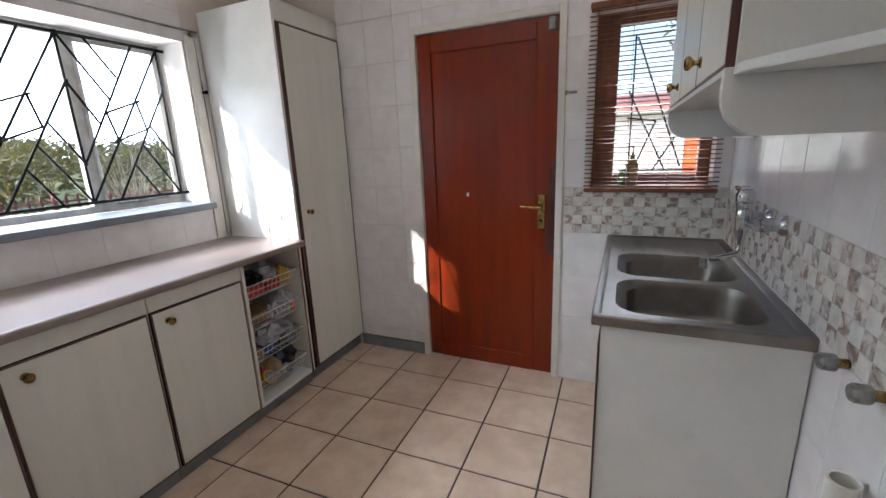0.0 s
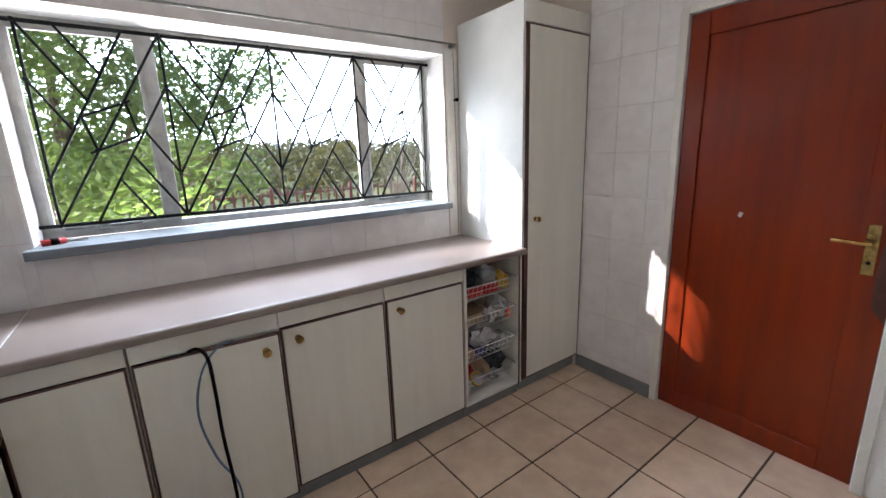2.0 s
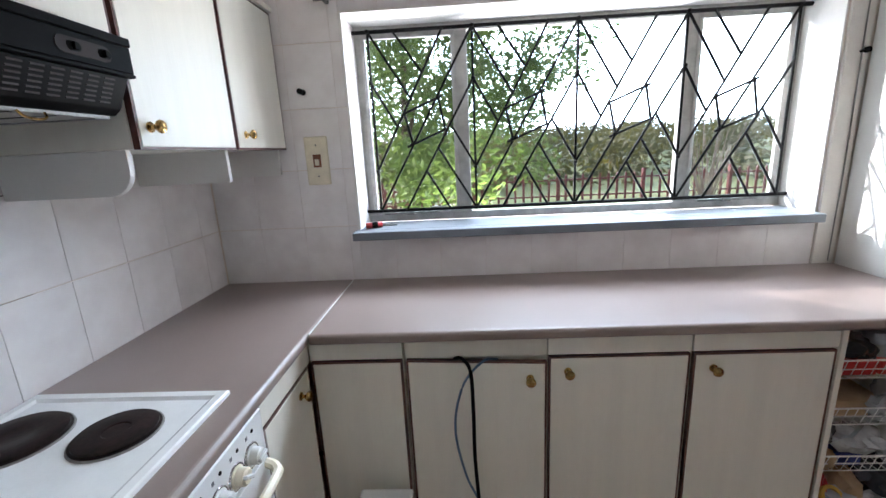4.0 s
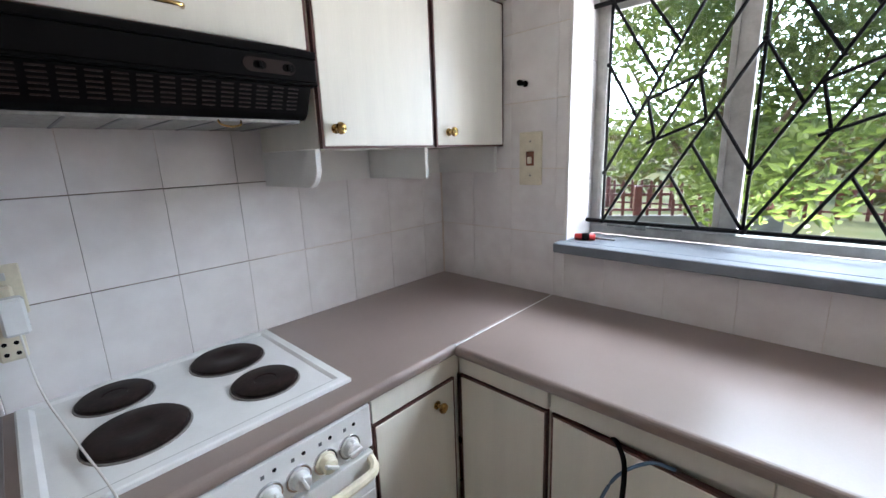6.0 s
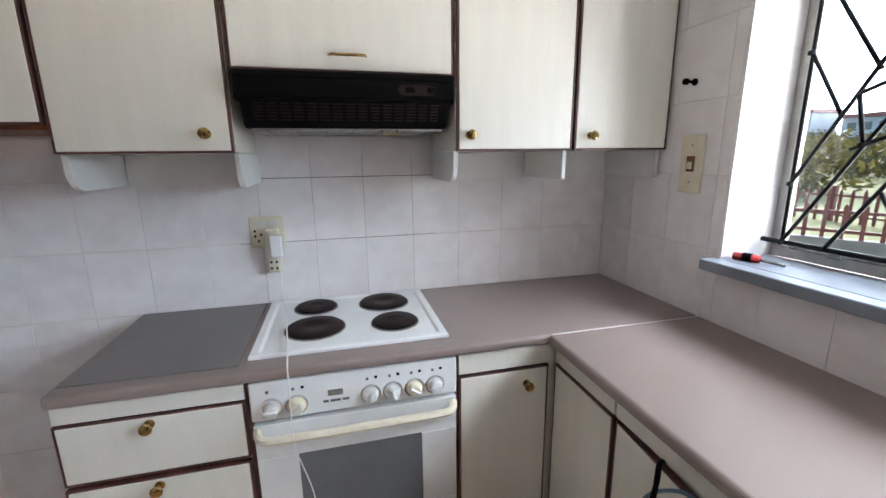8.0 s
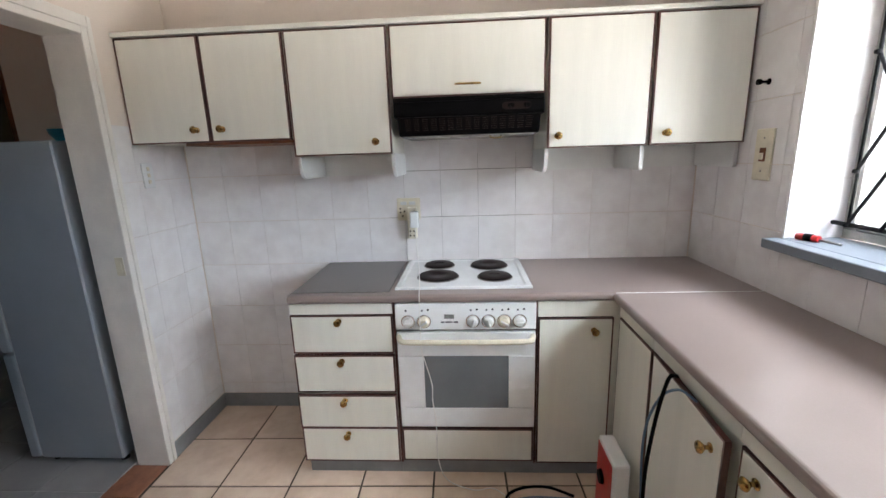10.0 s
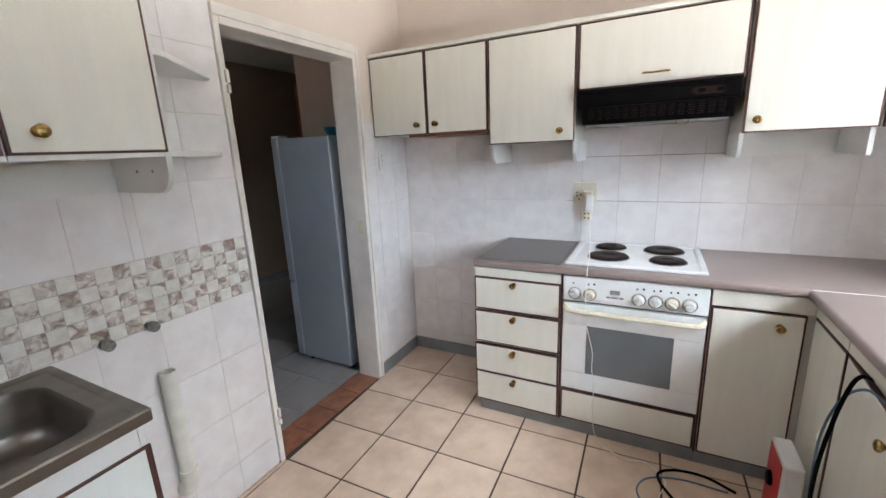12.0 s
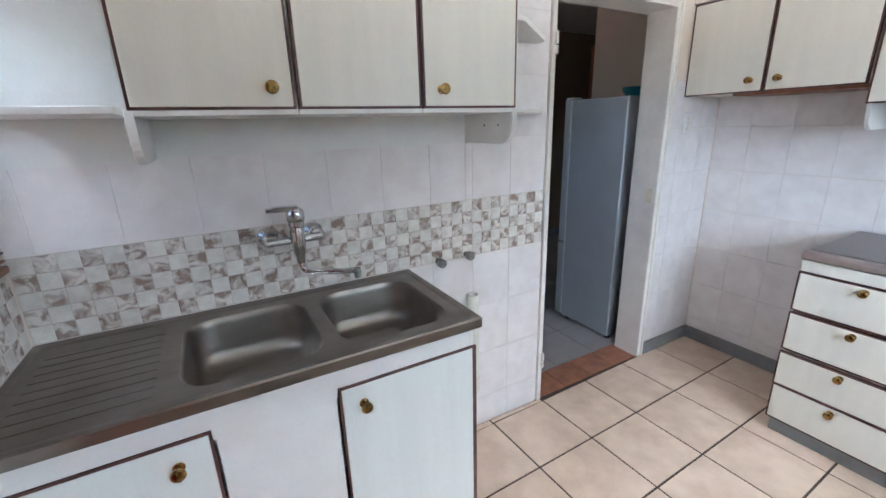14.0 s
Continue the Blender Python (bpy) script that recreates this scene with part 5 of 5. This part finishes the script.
# ---- outside ----
GZ = -0.35
def heave(x, y):
    far = max(0.0, y - 22.0)
    return GZ + 0.055 * far - 0.0003 * far * far + 0.12 * noise.noise(Vector((x * 0.08, y * 0.08, 0)))
bm = bmesh.new()
xs = [-400, -160, -80] + [-50 + 5 * k for k in range(25)] + [110, 200, 400]
ys = [-200, -60, -8, 3.2] + [4 + 3 * k for k in range(22)] + [90, 140, 260, 500]
grid = [[bm.verts.new((x, y, heave(x, y) if 3.5 < y < 85 else (heave(x, min(y, 85)) if y > 85 else GZ))) for x in xs] for y in ys]
for r0, r1 in zip(grid, grid[1:]):
    for i in range(len(xs) - 1):
        bm.faces.new((r0[i], r0[i + 1], r1[i + 1], r1[i])).smooth = True
solid("ground", bm, M["grass"], "dry yellow green lawn and hillside", "ground", kind="structure", base=(0, 0, GZ))
# unseen wall west of the window, added to block sun from it, and the eaves
solid("house_wing", boxes((-1.75, OUT, GZ, -1.5, OUT + 2.35, 4.8)), M["house_wall"], "plain white unseen wall added to shade the window from the sun", "wall", kind="structure")
solid("roof_slab", boxes((-1.75, -3.0, TOP + 0.13, X1 + 0.3, OUT + 0.12, TOP + 0.2)), M["roof"], "red brown roof over the house", "roof", kind="structure")

# red palisade fence
fn = thing("palisade_fence", (4.0, 14.5, GZ), "red brown steel palisade fence across the garden", "fence")
FYF = 14.5
pale = mesh_of("pale", prism([(-0.035, 0), (0.035, 0), (0.035, 0.93), (0.0, 1.02), (-0.035, 0.93)], "y", -0.012, 0.012), M["fence"])
for k in range(120):
    x = -12 + 0.27 * k
    piece("pale", pale, fn, Matrix.Translation((x, FYF, GZ - 0.1 + random.uniform(-0.01, 0.01))))
for z in (0.18, 0.70):
    part("rail", box(-12.1, FYF + 0.013, GZ + z, 20.5, FYF + 0.05, GZ + z + 0.05), M["fence"], fn)
for k in range(12):
    part("post", box(-12 + 2.7 * k, FYF + 0.051, GZ - 0.1, -11.9 + 2.7 * k, FYF + 0.15, GZ + 0.98), M["fence"], fn)
# the same fence nearer the house, on a low wall
sf = thing("side_fence", (-2.3, 8.7, GZ), "red brown garden fence on a low grey wall", "fence")
A_, B_ = Vector((-5.4, 7.0)), Vector((0.8, 10.4))
long = (B_ - A_).length
along = Matrix.Translation((A_.x, A_.y, GZ)) @ pose(0, 0, 0, 0, 0, math.degrees(math.atan2(B_.y - A_.y, B_.x - A_.x)))
def laid(bm):
    bmesh.ops.transform(bm, matrix=along, verts=bm.verts)
    return bm
part("low_wall", laid(box(0, -0.09, -0.15, long, 0.09, 0.62, 0.01)), M["render_grey"], sf, "grey rendered low wall")
for z in (0.70, 0.98):
    part("rail", laid(box(0, -0.02, z, long, 0.02, z + 0.045)), M["fence"], sf)
for k in range(int(long / 0.21)):
    piece("pale", pale, sf, along @ Matrix.Translation((0.1 + 0.21 * k, -0.033, 0.622)) @ Matrix.Diagonal((0.7, 1.0, 0.5, 1.0)))
for k in range(4):
    part("post", laid(box(k * 2.2 + 0.3, -0.075, 0.621, k * 2.2 + 0.42, 0.075, 1.16, 0.006)), M["fence"], sf)

def leaf_cloud(centres, count, size, seed, squash=1.0):
    """Many small folded leaves spread over clumps: (x, y, z, radius)."""
    rng = random.Random(seed)
    weights = [c[3] ** 2 for c in centres]
    vs, fs = [], []
    for _ in range(count):
        cx, cy, cz, r = rng.choices(centres, weights)[0]
        d = Vector((rng.gauss(0, 1), rng.gauss(0, 1), rng.gauss(0, 1))).normalized() * r * rng.uniform(0.45, 1.0)
        p = Vector((cx, cy, cz)) + Vector((d.x, d.y, d.z * squash))
        u = Vector((rng.gauss(0, 1), rng.gauss(0, 1), rng.gauss(0, 0.7))).normalized()
        v = u.orthogonal().normalized()
        s = size * rng.uniform(0.6, 1.3)
        n = len(vs)
        fold = u.cross(v) * s * 0.12
        vs += [p - u * s, p + v * s * 0.42 + fold, p + u * s, p - v * s * 0.42 + fold]
        fs += [(n, n + 1, n + 2), (n, n + 2, n + 3)]
    me = bpy.data.meshes.new("crown")
    me.from_pydata([tuple(q) for q in vs], [], fs)
    return me

def cloud_part(name, me, material, parent):
    me.materials.append(material)
    o = new(name, me)
    o.parent = parent
    o.location = -BASE[parent.name]
    return o

def limb(pts, r0, r1):
    bm = bmesh.new()
    line = smooth_line(pts, 6)
    n = 8
    prev = None
    for i, p in enumerate(line):
        r = r0 + (r1 - r0) * i / (len(line) - 1)
        cur = [bm.verts.new((p.x + r * math.cos(2 * math.pi * k / n), p.y + r * math.sin(2 * math.pi * k / n), p.z)) for k in range(n)]
        if prev:
            for k in range(n):
                bm.faces.new((prev[k], prev[(k + 1) % n], cur[(k + 1) % n], cur[k])).smooth = True
        prev = cur
    bm.faces.new(prev)
    return bm

def tree(base, clumps, trunk, limbs, count, size, material, label, seed):
    t = thing("tree", base, label, "tree")
    part("trunk", limb(*trunk), M["bark"], t)
    for l in limbs:
        part("limb", limb(*l), M["bark"], t)
    cloud_part("crown", leaf_cloud(clumps, count, size, seed), M[material], t)
    return t

rng = random.Random(5)
# leafy garden tree before the west half of the window
tb = (0.35, 7.2, GZ)
cl = []
for _ in range(84):
    an, rr = rng.uniform(0, 2 * math.pi), rng.uniform(0.2, 2.1)
    h = rng.uniform(1.15, 4.9)
    cl.append((max(-0.75, 0.75 + rr * math.cos(an) * (0.75 + 0.1 * h)), 7.3 + rr * math.sin(an) * 0.8, h, rng.uniform(0.28, 0.62)))
tree(tb, cl, ([tb, (0.38, 7.2, 0.6), (0.30, 7.25, 1.6), (0.35, 7.3, 2.8)], 0.09, 0.04), [([(0.36, 7.2, 0.7), (0.8, 7.0, 1.5), (1.25, 6.9, 2.4)], 0.05, 0.015), ([(0.33, 7.2, 0.9), (-0.3, 7.3, 1.7), (-0.8, 7.2, 2.6)], 0.05, 0.015), ([(0.3, 7.25, 1.5), (0.5, 7.7, 2.4), (0.8, 8.0, 3.4)], 0.04, 0.012)], 24000, 0.062, "leaf", "leafy green garden tree outside the kitchen window", 3)
# grey bare bush by the fence
dt = thing("bare_bush", (6.6, 10.5, GZ), "bare grey bush in the garden", "bush")
for k in range(40):
    an, h = rng.uniform(0, 2 * math.pi), rng.uniform(1.4, 2.5)
    e = (6.6 + math.cos(an) * rng.uniform(0.2, 1.0), 10.5 + math.sin(an) * rng.uniform(0.2, 1.0), GZ + h)
    part("twig", limb([(6.6, 10.5, GZ), ((6.6 * 2 + e[0]) / 3 + rng.uniform(-.1, .1), (10.5 * 2 + e[1]) / 3, GZ + h * 0.45), e], 0.016, 0.004), M["dry"], dt)
# far shrubs
sh_rows = []
for _ in range(700):
    y = rng.uniform(17, 84)
    x = rng.uniform(-1.1, 1.3) * (y + 6)
    r = rng.uniform(0.7, 1.6) * (1 + y / 90)
    sh_rows.append((x, y, heave(x, y) + r * 0.55, r))
far = leaf_cloud(sh_rows, 110000, 0.24, 8, 0.8)
far.materials.append(M["shrub"])
o = new("hillside_shrubs", far)
tagged(o, "olive and yellow shrubs over the far hillside", "shrubs", kind="stuff")
near_rows = [(rng.uniform(-4.6, -2.2), rng.uniform(5.6, 7.2), GZ + rng.uniform(0.1, 0.5), rng.uniform(0.25, 0.5)) for _ in range(26)]
me = leaf_cloud(near_rows, 5200, 0.07, 9, 0.8)
me.materials.append(M["leaf"])
tagged(new("garden_shrubs", me), "low green garden shrubs near the side fence", "shrubs", kind="stuff")
# pale buildings on the skyline to the west
for k, (x, y, w, h) in enumerate(((-58, 62, 7, 9), (-70, 64, 6, 12), (-48, 66, 9, 7), (-84, 60, 8, 9), (-38, 68, 6, 6))):
    tw = thing("far_building", (x, y, 0), "pale distant building on the hillside", "building", "far buildings")
    part("wall", box(x - w / 2, y, -1, x + w / 2, y + 5, h), M["far_town"], tw)
    for i in range(3):
        for j in range(3):
            part("window", box(x - w * 0.38 + i * w * 0.28, y - 0.05, h - 1.6 - j * 2.2, x - w * 0.38 + i * w * 0.28 + w * 0.16, y - 0.001, h - 0.6 - j * 2.2), M["oven_glass"], tw)
    part("roof", box(x - w / 2 - 0.3, y - 0.3, h, x + w / 2 + 0.3, y + 5.3, h + 0.5), M["roof"], tw)

# yard beyond the small window
nb = thing("outbuilding", (7.4, 0.2, GZ), "white outbuilding with an orange door and red roof", "building")
part("wall", boxes((7.2, -6.0, GZ, 7.4, -0.80, 1.75), (7.2, -0.22, GZ, 7.4, 6.0, 1.75), (7.2, -0.80, 1.5, 7.4, -0.22, 1.75)), M["house_wall"], nb)
part("door", box(7.22, -0.80, GZ, 7.28, -0.22, 1.5, 0.005), M["orange"], nb, "orange painted door")
part("roof", prism([(6.9, 1.75), (9.5, 2.1), (9.5, 2.2), (6.9, 1.85)], "y", -6.3, 6.3), M["roof"], nb)
t2c = [(10.5 + rng.uniform(-1, 1), -1.6 + rng.uniform(-1.1, 1.1), rng.uniform(3.0, 5.0), rng.uniform(0.4, 0.8)) for _ in range(16)]
tree((10.5, -1.6, GZ), t2c, ([(10.5, -1.6, GZ), (10.5, -1.6, 1.5), (10.5, -1.6, 3.5)], 0.12, 0.05), [], 2500, 0.10, "shrub", "yellow green tree behind the outbuilding", 12)

# glowing backdrop of hazy low sky, far off, added to light the room too
bm = bmesh.new()
R_ = 170.0
arc = [radians(-46 + 4 * k) for k in range(24)]
lo_ = [bm.verts.new((R_ * math.sin(q), R_ * math.cos(q), -2.0)) for q in arc]
hi_ = [bm.verts.new((R_ * math.sin(q), R_ * math.cos(q), 72.0)) for q in arc]
for i in range(len(arc) - 1):
    bm.faces.new((lo_[i], lo_[i + 1], hi_[i + 1], hi_[i])).smooth = True
solid("backdrop", bm, M["haze"], "glowing backdrop of hazy white sky that also lights the room", "sky", kind="structure", base=(0, 0, 0))

# ---- tiles, piece by piece ----
def tile_mesh(cache, name, w, h, t, material, cham=0.001):
    key = (round(w, 3), round(h, 3), material.name)
    if key not in cache:
        bm = bmesh.new()
        a = [bm.verts.new((x, y, 0)) for x, y in ((-w / 2, -h / 2), (w / 2, -h / 2), (w / 2, h / 2), (-w / 2, h / 2))]
        b_ = [bm.verts.new((v.co.x, v.co.y, t - cham)) for v in a]
        c_ = [bm.verts.new((math.copysign(abs(v.co.x) - cham, v.co.x), math.copysign(abs(v.co.y) - cham, v.co.y), t)) for v in a]
        for p, q in ((a, b_), (b_, c_)):
            for i in range(4):
                bm.faces.new((p[i], p[(i + 1) % 4], q[(i + 1) % 4], q[i]))
        bm.faces.new(c_)
        cache[key] = mesh_of(name, bm, material)
    return cache[key]


def cut(rects, hole):
    """What is left of rectangles (u0, u1, v0, v1) outside a hole."""
    out = []
    for u0, u1, v0, v1 in rects:
        h0, h1, g0, g1 = max(u0, hole[0]), min(u1, hole[1]), max(v0, hole[2]), min(v1, hole[3])
        if h0 >= h1 or g0 >= g1:
            out.append((u0, u1, v0, v1))
            continue
        out += [(u0, h0, v0, v1), (h1, u1, v0, v1), (h0, h1, v0, g0), (h0, h1, g1, v1)]
    return [r for r in out if r[1] - r[0] > 0.012 and r[3] - r[2] > 0.012]


CACHE = {}


def tile_wall(wall, turn, area, us, vs, holes, gap=0.0026, upright=0.0006, name="tile", material="tile", t=WT):
    """Tiles between the joints us and vs within the area, clear of the holes. turn(u, v): the pose of a tile centre on the bed."""
    for u0, u1 in zip(us, us[1:]):
        for v0, v1 in zip(vs, vs[1:]):
            r = (max(u0, area[0]), min(u1, area[1]), max(v0, area[2]), min(v1, area[3]))
            if r[1] - r[0] < 0.012 or r[3] - r[2] < 0.012:
                continue
            rects = [r]
            for hole in holes:
                rects = cut(rects, hole)
            for a0, a1, b0, b1 in rects:
                me = tile_mesh(CACHE, name, a1 - a0 - upright, b1 - b0 - gap, t, M[material])
                piece(name, me, wall, turn((a0 + a1) / 2, (b0 + b1) / 2))


def steps(a, b, p, o):
    k = math.floor((a - o) / p)
    return [o + p * i for i in range(k, math.ceil((b - o) / p) + 1)]


def jit():
    return pose(0, 0, 0, random.uniform(-0.12, 0.12), random.uniform(-0.12, 0.12), 0)


ON_STOVE = lambda u, v: Matrix.Translation((-WT, u, v)) @ pose(0, 0, 0, 90, 0, 90) @ jit()
ON_WINDOW = lambda u, v: Matrix.Translation((u, Y1 + WT, v)) @ pose(0, 0, 0, 90, 0, 0) @ jit()
ON_DOOR = lambda u, v: Matrix.Translation((X1 + WT, u, v)) @ pose(0, 0, 0, 90, 0, -90) @ jit()
ON_SINK = lambda u, v: Matrix.Translation((u, -WT, v)) @ pose(0, 0, 0, 90, 0, 180) @ jit()
RZ = [0.157 - 0.252] + [0.157 + 0.252 * k for k in range(10)]
solid("grout_bed", box(-WT - 0.001, 1.12, 0.895, -WT + 0.0006, 1.90, 1.50), M["dark_grout"], "stained dark grout between the tiles behind the hob", "grout", kind="structure")
solid("border_grout", boxes((WAY[1] + 0.030, -WT - 0.001, 0.914, X1 - 0.004, -WT + 0.0006, 1.165), (X1 + WT - 0.0006, 0.004, 0.914, X1 + WT + 0.001, 0.768, 1.165)), M["grout"], "grey brown grout between the border squares", "grout", kind="structure")
tile_wall(wall_stove, ON_STOVE, (0.004, Y1 - 0.004, 0.086, 2.035), steps(0, Y1, 0.2015, 1.403), RZ, [(0.76, 2.17, 0.0, 0.90), (2.17, Y1, 0.0, 0.90), (1.23, 1.88, 1.70, 2.1), (0.0, 0.74, 1.72, 2.1), (1.92, 2.70, 1.55, 2.1), (0.79, 1.20, 1.55, 2.1)], upright=0.0010)
tile_wall(wall_window, ON_WINDOW, (0.004, 2.605, 0.90, 2.42), steps(0, X1, 0.2015, 0.598), RZ, [(WIN[0], WIN[1] + 0.05, WIN[2] - 0.03, WIN[3])])
tile_wall(wall_door, ON_DOOR, (0.004, 2.19, 0.003, 2.42), steps(0, Y1, 0.2015, 0.777), RZ, [(0.0, 0.770, 0.913, 1.165), (DOOR[0] - FW, DOOR[1] + FW, 0, DOOR[2] + FW), (W2[0], W2[1], W2[2], W2[3]), (0.0, 0.40, 0.0, 0.88), (1.674, 2.2, 0.0, 0.083)])
tile_wall(wall_sink, ON_SINK, (0.004, X1 - 0.004, 0.003, 1.669), steps(0, X1, 0.2015, 1.372), RZ, [(WAY[0] - 0.053, WAY[1] + 0.029, 0, 2.1), (WAY[1], X1, 0.913, 1.165), (0.0, 0.48, 0.0, 0.087), (2.15, X1, 0.0, 0.87), (1.81, X1, 1.405, 1.7)], gap=0.0016, upright=0.0006)
tile_wall(wall_sink, ON_SINK, (1.372, 1.80, 1.669, 2.18), steps(0, X1, 0.2015, 1.372), RZ, [], gap=0.0016, upright=0.0006)
# border of small squares, plain and scrolled by turns
for wall, turn, lo_u, hi_u in ((wall_sink, ON_SINK, WAY[1] + 0.030, X1 - 0.004), (wall_door, ON_DOOR, 0.004, 0.768)):
    n = round((hi_u - lo_u) / 0.0505)
    p = (hi_u - lo_u) / n
    for i in range(n):
        for j in range(5):
            m = "border_pattern" if (i + j) % 2 else "border_plain"
            me = tile_mesh(CACHE, "border_square", p - 0.0011, 0.0478, WT, M[m])
            piece("border_square", me, wall, turn(lo_u + p * (i + 0.5), 0.914 + 0.0502 * (j + 0.5)))

# reveal tiles beside the window
for k in range(4):
    z0, z1 = WIN[2] + 0.012 + 0.2205 * k, WIN[2] + 0.012 + 0.2205 * (k + 1)
    me = tile_mesh(CACHE, "tile", FY - Y1 - 0.004, z1 - z0 - 0.003, 0.003, M["tile"])
    piece("tile", me, wall_window, Matrix.Translation((WIN[0] + 0.006, (FY + Y1) / 2, (z0 + z1) / 2)) @ pose(0, 0, 0, 90, 0, 90))

# floor tiles, laid a little askew to the walls
P, ASKEW = 0.3385, radians(1.2)
org = Vector((1.332, 0.362))
ux, uy = Vector((math.cos(ASKEW), math.sin(ASKEW))), Vector((-math.sin(ASKEW), math.cos(ASKEW)))
FT = tile_mesh(CACHE, "floor_tile", P - 0.009, P - 0.009, 0.004, M["floor_tile"], 0.0012)
for i in range(-6, 9):
    for j in range(-3, 9):
        c2 = org + ux * P * (i + 0.5) + uy * P * (j + 0.5)
        if c2.y - P / 2 > -0.01 and -0.12 < c2.x < X1 + 0.1 and c2.y < Y1:
            piece("floor_tile", FT, floor, Matrix.Translation((c2.x, c2.y, -0.004)) @ pose(0, 0, 0, random.uniform(-0.12, 0.12), random.uniform(-0.12, 0.12), math.degrees(ASKEW)))
# first row along the sink wall is cut to fit
for i in range(-6, 9):
    for j in (-2, -1, 0):
        c2 = org + ux * P * (i + 0.5) + uy * P * (j + 0.5)
        lo_y, hi_y = max(c2.y - P / 2, 0.002), c2.y + P / 2
        if c2.y - P / 2 <= -0.01 and hi_y - lo_y > 0.02 and -0.12 < c2.x < X1 + 0.1:
            me = tile_mesh(CACHE, "floor_tile", P - 0.009, hi_y - lo_y - 0.005, 0.004, M["floor_tile"], 0.0012)
            piece("floor_tile", me, floor, Matrix.Translation((c2.x, (lo_y + hi_y) / 2, -0.004)))
# threshold and hall
for k in range(4):
    w = (WAY[1] - WAY[0]) / 4
    me = tile_mesh(CACHE, "threshold_tile", w - 0.005, -HALL - 0.003, 0.005, M["terracotta"])
    piece("threshold_tile", me, threshold, Matrix.Translation((WAY[0] + w * (k + 0.5), HALL / 2, -0.003)))
HT = tile_mesh(CACHE, "hall_tile", 0.327, 0.327, 0.004, M["hall_tile"])
for i in range(-6, 6):
    for j in range(7):
        piece("hall_tile", HT, hall_floor, Matrix.Translation((0.2 + 0.333 * i, HALL - 0.17 - 0.333 * j, -0.004)))
